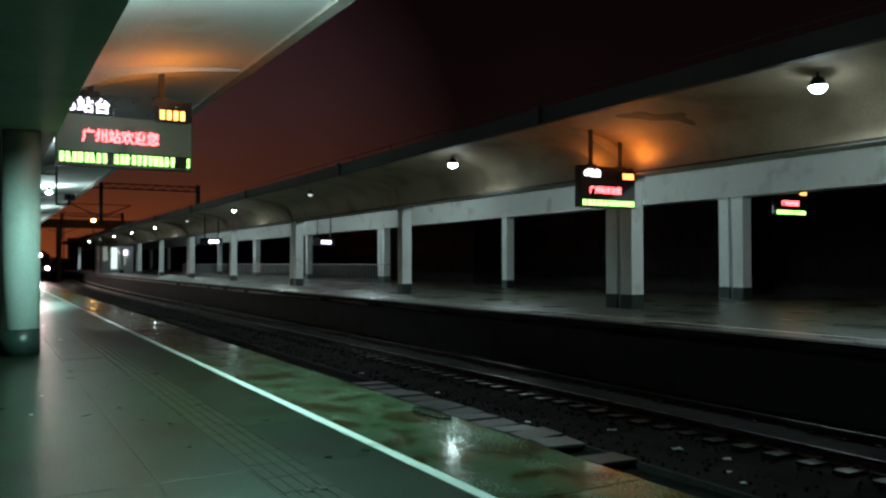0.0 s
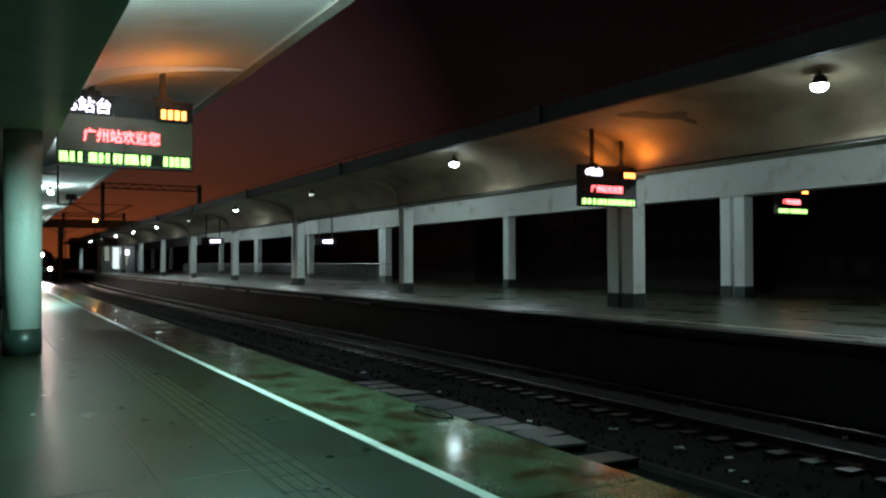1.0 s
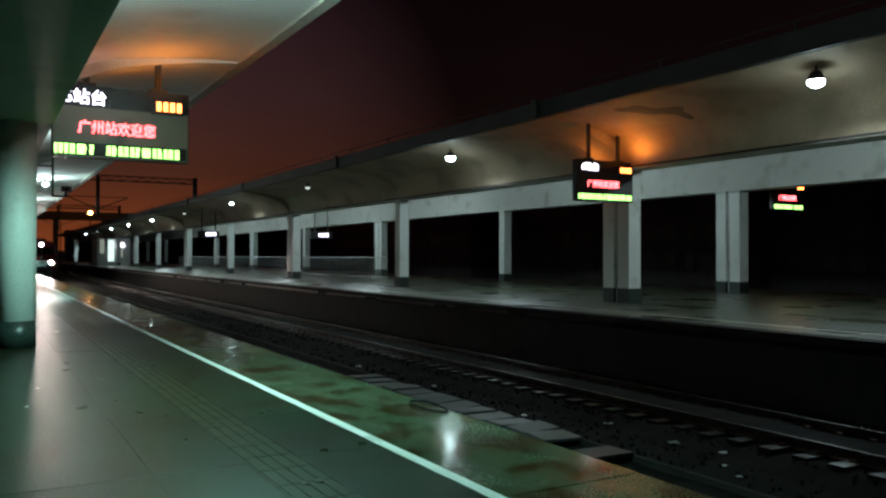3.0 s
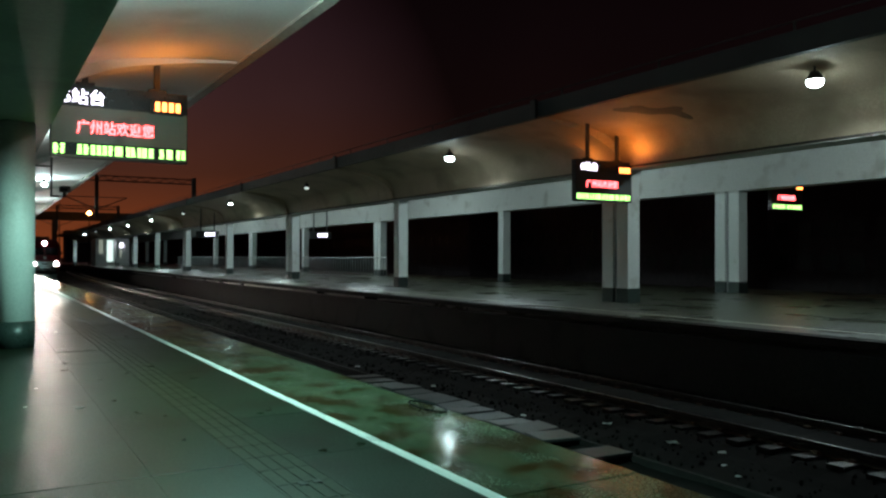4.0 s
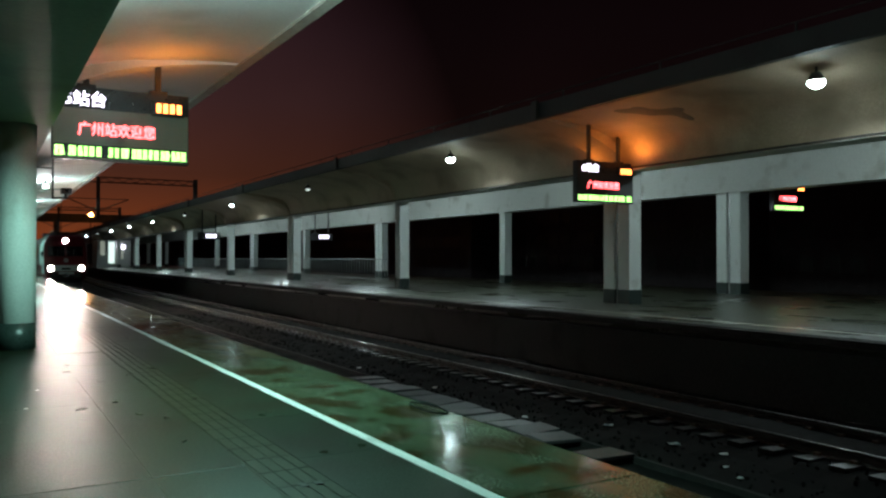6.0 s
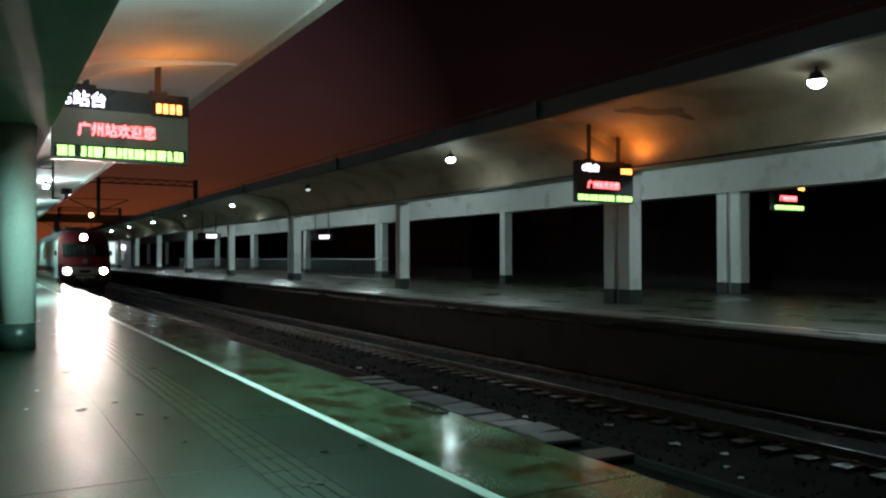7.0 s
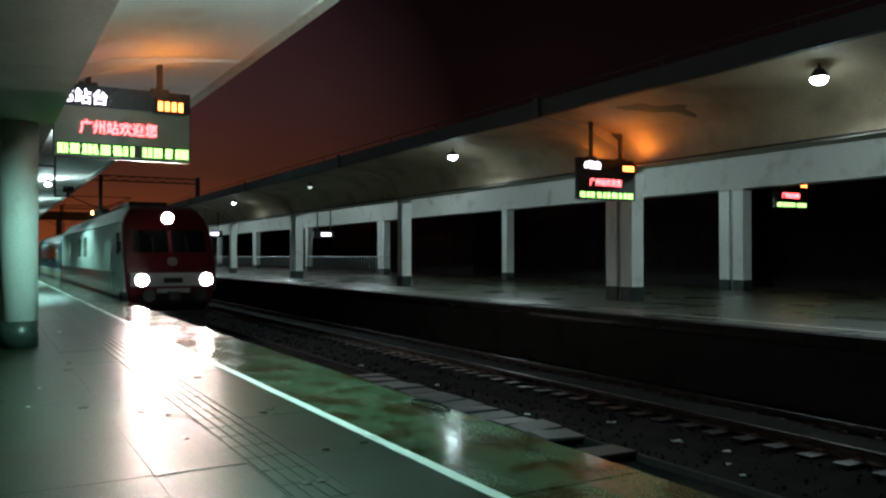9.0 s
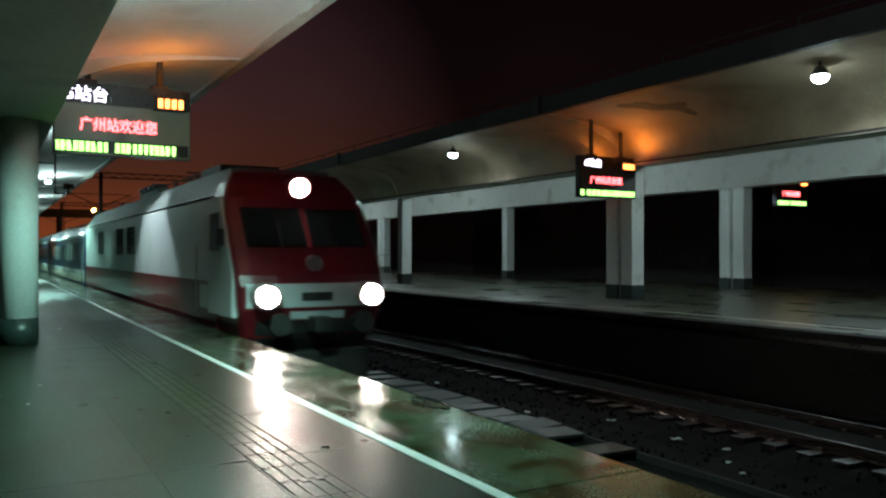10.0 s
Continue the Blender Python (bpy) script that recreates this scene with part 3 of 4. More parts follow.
    loop = 2 * (run + 0.05)
    n = int(loop / 0.098)
    for k in range(n):
        if r.random() < 0.05:
            continue
        ob = new("text_bar", shapes[r.randrange(7)])
        ob.parent = s
        SCROLL.append((ob, k * loop / n, run, lo + 0.008))
    return s


def on_loop(d, run, z):
    """A place on the flat loop inside a board, from the right end of its front lane."""
    d %= 2 * (run + 0.05)
    if d < run:
        return pose(0.055 + run - d, -0.098, z)
    d -= run
    if d < 0.05:
        return pose(0.055, -0.098 + d * 0.7, z)
    d -= 0.05
    if d < run:
        return pose(0.055 + d, -0.063, z)
    return pose(0.055 + run, -0.063 - (d - run) * 0.7, z)


led_board(1.07, 15.7, 3.367, 2.36, 1.316, 5.05, 5.25, "5站台", 1, BLOOM_PANEL)
led_board(16.60, 20.0, 3.416, 2.42, 1.352, 6.15, 5.95, "6站台", 2, DARK_PANEL)
led_board(30.95, 23.5, 3.74, 2.15, 1.35, 6.02, 6.07, "7站台", 3, DARK_PANEL, 0.60)


def number_box(x0, y, z0, ceiling):
    s = empty("number_box", "small hanging sign box with glowing white characters", "sign", "hanging sign boxes", at=pose(x0, y, z0))
    part("case", box(0, 2.0, -0.1, 0.1, 0, 0.62, 0.02), BLACK, s)
    for k in range(3):
        part("text_bar", box(0.75 + 0.33 * k, 0.95 + 0.33 * k, -0.112, -0.098, 0.18, 0.46), LED_WHITE, s, "glowing white character")
    for px in (0.4, 1.6):
        part("hanger", box(px - 0.04, px + 0.04, -0.04, 0.04, 0.6, ceiling - z0 + 0.02), DARKSTEEL, s)


number_box(16.7, 72.4, 3.25, 6.0)
number_box(24.4, 64.5, 3.10, 5.95)
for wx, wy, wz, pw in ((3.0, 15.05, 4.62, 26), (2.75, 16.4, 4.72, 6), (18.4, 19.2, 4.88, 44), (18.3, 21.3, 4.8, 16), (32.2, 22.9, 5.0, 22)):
    d = bpy.data.lights.new("clock_glow_fill", "SPOT")          # added spot standing in for a clock's amber glow, thrown up on the soffit
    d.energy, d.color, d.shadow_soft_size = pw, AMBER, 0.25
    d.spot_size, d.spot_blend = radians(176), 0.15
    new("clock_glow_fill", d).matrix_world = pose(wx, wy, wz, 180)

# ---------------------------------------------------------------- the train


def wheelset(parent, y):
    for x in (-0.75, 0.75):
        bm = tube((x - 0.07, y, RAIL_TOP + 0.52), (x + 0.07, y, RAIL_TOP + 0.52), 0.52, 28)
        w = part("wheel", bm, UNDER, parent)
    part("axle", tube((-0.7, y, RAIL_TOP + 0.52), (0.7, y, RAIL_TOP + 0.52), 0.09, 10), UNDER, parent)


def locomotive():
    """Front at y = 0, the body runs back to y = 27.6; x across."""
    t = empty("locomotive", "red and white electric locomotive with three lit headlights", "locomotive")
    L, W2 = 27.6, 1.55
    sill, band, eave, crown = -0.10, 0.92, 2.78, 3.50
    low = [(-W2 + 0.04, sill), (-W2, sill + 0.2), (-W2, band), (W2, band), (W2, sill + 0.2), (W2 - 0.04, sill)]
    part("lower_body", prism(low, 1.9, L), LOCO_RED, t, "red lower body side")
    up = [(-W2, band), (-W2, eave), (-W2 + 0.16, eave + 0.10), (W2 - 0.16, eave + 0.10), (W2, eave), (W2, band)]
    part("upper_body", prism(up, 2.1, L), LOCO_WHITE, t, "white upper body side")
    rf = [(-W2 + 0.02, eave + 0.08), (-W2 + 0.42, crown), (W2 - 0.42, crown), (W2 - 0.02, eave + 0.08)]
    part("roof", prism(rf, 2.3, L), LOCO_ROOF, t, "pale grey sloping roof edge")
    # cab: rings from the chin up to the brow, raked back
    bm = bmesh.new()
    sect = ((-0.45, 0.55, 1.28), (-0.10, 0.18, 1.44), (0.45, 0.0, 1.55), (0.92, 0.0, 1.58), (1.15, 0.06, 1.60), (1.75, 0.42, 1.60), (2.35, 0.84, 1.58), (2.78, 1.14, 1.54), (3.10, 1.42, 1.42), (3.35, 1.72, 1.25), (3.50, 2.3, 1.10))
    rings = []
    for z, y, hw in sect:
        rows_ = []
        for u in (-1, -0.96, -0.82, -0.5, 0, 0.5, 0.82, 0.96, 1):
            bulge = 0.20 * abs(u) ** 2.4
            rows_.append(bm.verts.new((hw * u, y + bulge + (0.07 if abs(u) == 1 else 0), z)))
        rows_ = [bm.verts.new((-hw - 0.002, 2.35, z))] + rows_ + [bm.verts.new((hw + 0.002, 2.35, z))]
        rings.append(rows_)
    for a, b in zip(rings, rings[1:]):
        for i in range(len(a) - 1):
            bm.faces.new((a[i], a[i + 1], b[i + 1], b[i]))
    bm.faces.new(rings[0][::-1])
    bm.faces.new(rings[-1])
    part("cab", bm, LOCO_RED, t, "red raked cab front", smooth=False)

    def front_y(z, x):
        for (z0, y0, h0), (z1, y1, h1) in zip(sect, sect[1:]):
            if z0 <= z <= z1:
                f = (z - z0) / (z1 - z0)
                return y0 + (y1 - y0) * f + 0.20 * abs(x / (h0 + (h1 - h0) * f)) ** 2.4
        return 0.0

    def cab_panel(name, x0, x1, z0, z1, material, label="", proud=0.012, nx=10, nz=5, parent=t):
        b = bmesh.new()
        g = [[b.verts.new((x0 + (x1 - x0) * i / nx, front_y(z0 + (z1 - z0) * j / nz, x0 + (x1 - x0) * i / nx) - proud, z0 + (z1 - z0) * j / nz)) for i in range(nx + 1)] for j in range(nz + 1)]
        fs = [b.faces.new((g[j][i], g[j][i + 1], g[j + 1][i + 1], g[j + 1][i])) for j in range(nz) for i in range(nx)]
        ex = bmesh.ops.extrude_face_region(b, geom=fs)
        bmesh.ops.translate(b, verts=[v for v in ex["geom"] if isinstance(v, bmesh.types.BMVert)], vec=(0, proud + 0.02, 0))
        return part(name, b, material, parent, label)

    def head_lamp(x, y, z, r, shell):
        """A lit glass at the back of an open round housing."""
        b = bmesh.new()
        n, rings = 28, []
        for rr, yy in ((r + 0.05, y + 0.52), (r + 0.05, y - 0.06), (r + 0.02, y - 0.075), (r, y - 0.06), (r, y + 0.52)):
            rings.append([b.verts.new((x + rr * math.cos(2 * math.pi * i / n), yy, z + rr * math.sin(2 * math.pi * i / n))) for i in range(n)])
        for p, q in zip(rings, rings[1:]):
            for i in range(n):
                b.faces.new((p[i], p[(i + 1) % n], q[(i + 1) % n], q[i]))
        h = part("headlight_housing", b, shell, t, "round headlight housing")
        # a lit glass ring round a narrow tube that shapes the beam
        b, rings = bmesh.new(), []
        for rr, yy in ((r - 0.004, y + 0.06), (r - 0.004, y), (0.053, y - 0.03), (0.053, y + 0.06)):
            rings.append([b.verts.new((x + rr * math.cos(2 * math.pi * i / n), yy, z + rr * math.sin(2 * math.pi * i / n))) for i in range(n)])
        for p, q in zip(rings, rings[1:] + rings[:1]):
            for i in range(n):
                b.faces.new((p[i], p[(i + 1) % n], q[(i + 1) % n], q[i]))
        part("headlight", b, HEAD, h, "lit round headlight glass")
        # tube wall, with a glow of its own in place of reflected light
        b, rings = bmesh.new(), []
        for rr, yy in ((0.050, y + 0.27), (0.050, y - 0.025), (0.0515, y - 0.025), (0.0515, y + 0.27)):
            rings.append([b.verts.new((x + rr * math.cos(2 * math.pi * i / n), yy, z + rr * math.sin(2 * math.pi * i / n))) for i in range(n)])
        for p, q in zip(rings, rings[1:] + rings[:1]):
            for i in range(n):
                b.faces.new((p[i], p[(i + 1) % n], q[(i + 1) % n], q[i]))
        part("beam_tube", b, TUBE_GLOW, h, "glowing wall of the headlight beam tube")
        part("bulb", tube((x, y + 0.24, z), (x, y + 0.26, z), 0.048, 20), BULB, h, "blazing headlight bulb")

    cab_panel("headlight_band", -1.42, 1.42, 0.50, 0.98, LOCO_WHITE, "white band between the headlights")
    cab_panel("grille", -0.33, 0.33, 0.62, 0.80, UNDER, "dark grille plate", 0.02)
    cab_panel("skirt", -1.22, 1.22, -0.43, 0.22, UNDER, "dark lower skirt")
    cab_panel("bumper_plate", -0.55, 0.60, 0.26, 0.42, LOCO_WHITE, "pale number plate without lettering", 0.02)
    for s in (-1, 1):
        cab_panel("windscreen", min(s * 0.05, s * 1.30), max(s * 0.05, s * 1.30), 1.72, 2.55, WINDOW, "dark windscreen", 0.014)
        cab_panel("wiper", s * 0.6 - 0.02, s * 0.6 + 0.02, 1.70, 2.3, BLACK, "", 0.03, 2, 4)
        head_lamp(s * 1.11, front_y(0.75, s * 1.11) - 0.30, 0.74, 0.215, STEEL)
        part("buffer", tube((s * 0.88, -0.32, 0.20), (s * 0.88, 0.25, 0.20), 0.10, 16), UNDER, t)
        part("buffer_head", tube((s * 0.88, -0.36, 0.20), (s * 0.88, -0.31, 0.20), 0.22, 24), UNDER, t)
        # side window, door and grilles
        x = s * (W2 + 0.006)
        xc = s * 1.625
        b = bmesh.new()
        ring = [[b.verts.new((xx, y, z)) for y, z in ((0.46, 0.30), (2.40, 0.30), (2.40, 2.78), (1.48, 2.78), (1.18, 2.35), (0.78, 1.75), (0.43, 1.15))] for xx in (xc, xc - s * 0.10)]
        for i in range(7):
            b.faces.new((ring[0][i], ring[0][(i + 1) % 7], ring[1][(i + 1) % 7], ring[1][i]))
        b.faces.new(ring[0])
        b.faces.new(ring[1][::-1])
        side = part("cab_side", b, LOCO_WHITE, t, "white cab side panel")
        part("cab_side_window", box(min(xc + s * 0.006, xc - s * 0.02), max(xc + s * 0.006, xc - s * 0.02), 1.45, 2.2, 1.65, 2.45, 0.008), WINDOW, side, "dark cab side window")
        part("mirror", box(min(xc, xc + s * 0.16), max(xc, xc + s * 0.16), 1.02, 1.10, 1.75, 2.1, 0.01), BLACK, side)
        part("cab_door", box(min(x, x - s * 0.02), max(x, x - s * 0.02), 2.75, 3.5, 0.35, 2.5, 0.008), LOCO_WHITE, t)
        part("handrail", tube((x + s * 0.05, 3.6, 0.3), (x + s * 0.05, 3.6, 1.8), 0.018, 8), STEEL, t)
        for y0 in (12.8, 15.4, 20.9):
            part("side_window", box(min(x, x - s * 0.02), max(x, x - s * 0.02), y0, y0 + 1.7, 1.55, 2.50, 0.008), WINDOW, t, "dark body side window")
            for k in range(5):
                part("louvre", box(min(x + s * 0.012, x), max(x + s * 0.012, x), y0 + 0.05, y0 + 1.65, 1.62 + 0.18 * k, 1.65 + 0.18 * k), LOCO_ROOF, t)
        part("side_stripe", box(min(x, x - s * 0.012), max(x, x - s * 0.012), 2.4, L - 0.05, band - 0.04, band + 0.05), LOCO_RED, t)
    head_lamp(0, front_y(3.02, 0) - 0.26, 3.0, 0.20, LOCO_RED)
    part("emblem", tube((0, front_y(1.38, 0) - 0.09, 1.38), (0, front_y(1.38, 0) + 0.1, 1.38), 0.17, 28), STEEL, t, "round metal emblem without lettering")
    part("coupler", box(-0.18, 0.18, -0.42, 0.5, 0.0, 0.32, 0.04), UNDER, t)
    part("snow_plough", box(-1.25, 1.25, 0.25, 0.6, RAIL_TOP + 0.13, -0.42, 0.04), UNDER, t)
    part("underframe", box(-1.35, 1.35, 1.0, L - 0.3, -0.42, -0.09), UNDER, t)
    part("transformer_tank", box(-1.2, 1.2, 9.5, 17.5, -0.85, -0.41, 0.06), UNDER, t)
    for yc in (4.6, 22.6):
        part("bogie", box(-1.25, 1.25, yc - 2.4, yc + 2.4, -0.62, -0.30, 0.05), UNDER, t)
        for o in (-1.9, 0.0, 1.9):
            wheelset(t, yc + o)
    part("roof_box", box(-0.9, 0.6, 4.2, 6.2, crown - 0.02, crown + 0.28, 0.04), DARKSTEEL, t)
    part("roof_box", box(-0.95, 0.75, 12.0, 15.5, crown - 0.02, crown + 0.25, 0.04), DARKSTEEL, t)
    for k in range(4):
        part("roof_vent", box(-1.05, -0.6, 12.2 + 0.8 * k, 12.7 + 0.8 * k, crown + 0.24, crown + 0.40, 0.03), DARKSTEEL, t)
    part("roof_conductor", tube((-0.5, 7.0, crown + 0.40), (-0.5, 22.0, crown + 0.40), 0.025, 6), DARKSTEEL, t)
    for k in range(6):
        part("roof_insulator", tube((-0.5, 7.2 + 2.1 * k, crown), (-0.5, 7.2 + 2.1 * k, crown + 0.40), 0.07, 10), RUST, t)
    for y0 in (7.5, 23.0):
        pan = part("pantograph", box(-0.7, 0.7, y0 - 0.6, y0 + 0.6, crown + 0.12, crown + 0.18), DARKSTEEL, t, "folded roof pantograph")
        for s in (-1, 1):
            part("arm", tube((s * 0.45, y0 - 0.5, crown + 0.2), (s * 0.2, y0 + 0.9, crown + 0.42), 0.03, 8), DARKSTEEL, pan)
            part("insulator", tube((s * 0.5, y0, crown), (s * 0.5, y0, crown + 0.14), 0.07, 10), RUST, pan)
        part("collector", box(-0.8, 0.8, y0 + 0.85, y0 + 0.95, crown + 0.42, crown + 0.46), DARKSTEEL, pan)
    for k in range(5):
        part("roof_insulator", tube((0.35, 9 + 0.6 * k, crown), (0.35, 9 + 0.6 * k, crown + 0.33), 0.06, 10), RUST, t)
    return t


def coach():
    """Front end at y = 0, the body runs back to y = 24.6."""
    t = empty("passenger_coach", "dark blue passenger coach with a cream lower side", "railway coach", "coaches behind the locomotive")
    L, W2 = 24.6, 1.55
    out = [(-1.49, -0.25), (-W2, 0.1), (-W2, 2.55), (-1.40, 2.95), (-0.95, 3.25), (0, 3.38), (0.95, 3.25), (1.40, 2.95), (W2, 2.55), (W2, 0.1), (1.49, -0.25)]
    part("body", prism(out, 0, L), COACH_BLUE, t)
    rf = [(-1.41, 2.94), (-0.95, 3.26), (0, 3.40), (0.95, 3.26), (1.41, 2.94)]
    part("roof", prism(rf, 0.02, L - 0.02), LOCO_ROOF, t, "grey coach roof")
    for s in (-1, 1):
        x = s * (W2 + 0.005)
        part("lower_panel", box(min(x, x - s * 0.012), max(x, x - s * 0.012), 0.05, L - 0.05, 0.1, 0.50), COACH_CREAM, t, "cream lower side panel")
        for z0, z1 in ((0.55, 0.72), (2.42, 2.55)):
            part("stripe", box(min(x, x - s * 0.012), max(x, x - s * 0.012), 0.05, L - 0.05, z0, z1), COACH_PALE, t)
        for k in range(10):
            y0 = 2.6 + 1.98 * k
            w = part("window", box(min(x + s * 0.004, x - s * 0.014), max(x + s * 0.004, x - s * 0.014), y0, y0 + 1.3, 1.15, 2.1, 0.006), WINDOW, t, "dark coach window")
        for y0 in (0.6, L - 1.4):
            part("door", box(min(x + s * 0.004, x - s * 0.014), max(x + s * 0.004, x - s * 0.014), y0, y0 + 0.8, 0.1, 2.2, 0.006), UNDER, t, "dark coach door")
            part("handrail", tube((x + s * 0.04, y0 - 0.1, 0.3), (x + s * 0.04, y0 - 0.1, 1.7), 0.018, 8), STEEL, t)
    part("gangway", box(-0.6, 0.6, -0.35, 0.02, 0.0, 2.4, 0.05), UNDER, t, "black rubber gangway")
    part("underframe", box(-1.3, 1.3, 0.5, L - 0.5, -0.5, -0.24), UNDER, t)
    for yc in (3.6, L - 3.6):
        part("bogie", box(-1.2, 1.2, yc - 1.7, yc + 1.7, -0.62, -0.35, 0.05), UNDER, t)
        for o in (-1.25, 1.25):
            wheelset(t, yc + o)
    return t


loco = locomotive()
coaches = [coach()]
for k in range(5):
    coaches.append(copy_thing(coaches[0], pose(0, 0, 0)))

# ---------------------------------------------------------------- catenary, distance
def gantry(y, x0, x1, z):
    g = empty("catenary_gantry", "dark steel portal truss over the tracks", "gantry", "catenary gantries", at=pose(0, y, 0))
    part("drop_post", box(x0 - 0.13, x0 + 0.13, -0.13, 0.13, z - 2.9, z + 0.5), DARKSTEEL, g)
    part("post", box(x0 - 9.66, x0 - 9.34, -0.16, 0.16, BED - 0.3, z + 0.6), DARKSTEEL, g)
    part("stub_post", box(x1 - 0.16, x1 + 0.16, -0.16, 0.16, 6.5, z + 0.6), DARKSTEEL, g)
    part("top_chord", box(x0 - 9.5, x1, -0.06, 0.06, z + 0.42, z + 0.5), DARKSTEEL, g)
    part("bottom_chord", box(x0 - 9.5, x1, -0.06, 0.06, z, z + 0.1), DARKSTEEL, g)
    n = 8
    for k in range(n):
        a, b = x0 + (x1 - x0) * k / n, x0 + (x1 - x0) * (k + 1) / n
        m = (a + b) / 2
        part("brace", tube((a, 0, z + 0.08), (m, 0, z + 0.45), 0.035, 6), DARKSTEEL, g)
        part("brace", tube((m, 0, z + 0.45), (b, 0, z + 0.08), 0.035, 6), DARKSTEEL, g)
    for s in (-1, 1):
        part("cantilever", tube((x0, 0, z - 2.3), (x0 + s * 2.3, 0, z - 1.3), 0.04, 8), DARKSTEEL, g)
        part("tie", tube((x0, 0, z - 1.3), (x0 + s * 2.3, 0, z - 1.3), 0.03, 8), DARKSTEEL, g)
    return g


gantry(69.0, 8.05, 15.7, 7.65)
gantry(112.0, 8.4, 15.7, 7.65)

def street_lamp(x, y, z, r):
    s = empty("sodium_mast_lamp", "orange sodium lamp on a tall dark mast", "lamp", "lamps beyond the station", at=pose(x, y, 0))
    part("mast", tube((0, 0, BED - 0.2), (0, 0, z), 0.12, 10, 0.07), DARKSTEEL, s)
    part("head", box(-0.3, 0.3, -0.25, 0.15, z, z + 0.15, 0.03), DARKSTEEL, s)
    bm = bmesh.new()
    bmesh.ops.create_uvsphere(bm, u_segments=16, v_segments=8, radius=r, matrix=Matrix.Translation((0, -0.1, z - r * 0.6)))
    part("lens", bm, SODIUM, s, "glowing orange glass", smooth=True)


street_lamp(16.3, 150, 9.3, 0.32)
street_lamp(13.2, 170, 13.5, 0.25)

bridge = empty("footbridge", "dark footbridge across the tracks in the distance", "footbridge")
part("deck", box(-12, 40, 158, 162, 8.2, 9.6), DISTANT, bridge)
part("pier", box(11.2, 12.0, 159, 161, BED - 0.3, 8.2), DISTANT, bridge)
part("pier", box(19.5, 20.3, 159, 161, BED - 0.3, 8.2), DISTANT, bridge)

rng = random.Random(21)
# blocks with k < 0 are unseen, added to screen sky glow from reflections
for k in range(-13, 16):
    x0, y0 = (24 if k >= 0 else -12) + 13 * k + rng.uniform(-2, 2), 250 + rng.uniform(0, 60) - 6 * abs(k)
    h = rng.uniform(7.5, 14)
    b = empty("distant_block", "dark distant building that closes the horizon beyond the platforms", "building", "buildings beyond the line")
    part("wall", box(x0, x0 + rng.uniform(15, 18), y0, y0 + 12, BED - 0.4, h), DISTANT, b)
    part("roof", box(x0 - 0.3, x0 + 11, y0 - 0.3, y0 + 12.3, h, h + 0.4), ROOFTOP, b)

# dark buildings behind the island platform
rng = random.Random(11)
for k in range(9):
    x0 = 62 + rng.uniform(0, 12)
    y0 = -20 + 24 * k
    w, h = 25.0, rng.uniform(6.5, 11)
    b = empty("distant_building", "dark distant building behind the station", "building", "buildings behind the station")
    part("wall", box(x0, x0 + 14, y0, y0 + w, BED - 0.4, h), DISTANT, b)
    part("roof", box(x0 - 0.4, x0 + 14.4, y0 - 0.4, y0 + w + 0.4, h, h + 0.35), ROOFTOP, b)
    for fl in range(int(h // 3.2)):
        for c in range(9):
            wy, wz = y0 + 0.9 + 2.6 * c, 0.3 + 3.1 * fl
            part("window", box(x0 - 0.06, x0 + 0.05, wy, wy + 1.4, wz, wz + 1.5), DARK_PANE, b)


# ---------------------------------------------------------------- small fittings
cctv = empty("surveillance_camera", "dark surveillance camera hanging on an angled bracket", "camera", at=pose(1.67, 24.0, 0))
part("hanger", box(-0.025, 0.025, -0.025, 0.025, 3.22, 5.15), DARKSTEEL, cctv)
part("arm", box(-0.025, 0.36, -0.025, 0.025, 3.20, 3.25), DARKSTEEL, cctv)
part("camera_body", box(0.20, 0.46, -0.20, 0.16, 3.34, 3.50, 0.02), BLACK, cctv)
part("mount", tube((0.32, 0, 3.24), (0.32, 0, 3.36), 0.035, 10), DARKSTEEL, cctv)
part("lens", tube((0.33, -0.23, 3.42), (0.33, -0.19, 3.42), 0.05, 14), WINDOW, cctv)
part("cross_arm", box(-0.42, 0.0, -0.02, 0.02, 4.02, 4.06), DARKSTEEL, cctv)

hose = empty("cable_loop", "black rubber cable lying in a loop on the platform edge", "cable")
bm = bmesh.new()
last = None
for k in range(41):
    a = 2 * math.pi * k / 40 * 1.15
    q = Vector((4.09 + 0.10 * math.cos(a) + 0.01 * k / 40, 7.32 + 0.36 * math.sin(a), 0.016 + 0.012 * (k > 34)))
    if last is not None:
        tube(last, q, 0.010, 8, None, bm)
    last = q
part("cable", bm, RUBBER, hose)

ledge = tagged(finish("wall_ledge", box(EDGE, EDGE + 0.16, 15.2, 26.0, -0.30, -0.12, 0.02), COPING), "stained concrete ledge along the platform wall", "ledge", kind="structure")

def soffit_height(x):
    d = x - ROW_A
    for (x0, z0), (x1, z1) in zip(COVE, COVE[1:]):
        if x0 <= d <= x1:
            return z0 + (z1 - z0) * (d - x0) / (x1 - x0)
    return COVE[0][1]


bm = bmesh.new()
pts = []
for k in range(48):
    a = 2 * math.pi * k / 48
    u = 1.0 * math.cos(a) * (1 + 0.18 * math.sin(3 * a) + 0.10 * math.sin(7 * a))
    v = 0.55 * math.sin(a) * (1 + 0.45 * math.cos(2 * a + 0.6) + 0.22 * math.sin(5 * a))
    pts.append((17.25 + 0.80 * u + 0.56 * v, 17.1 - 0.60 * u + 0.83 * v))
lo = [bm.verts.new((x, y, soffit_height(x) - 0.012)) for x, y in pts]
hi = [bm.verts.new((v.co.x, v.co.y, v.co.z + 0.03)) for v in lo]
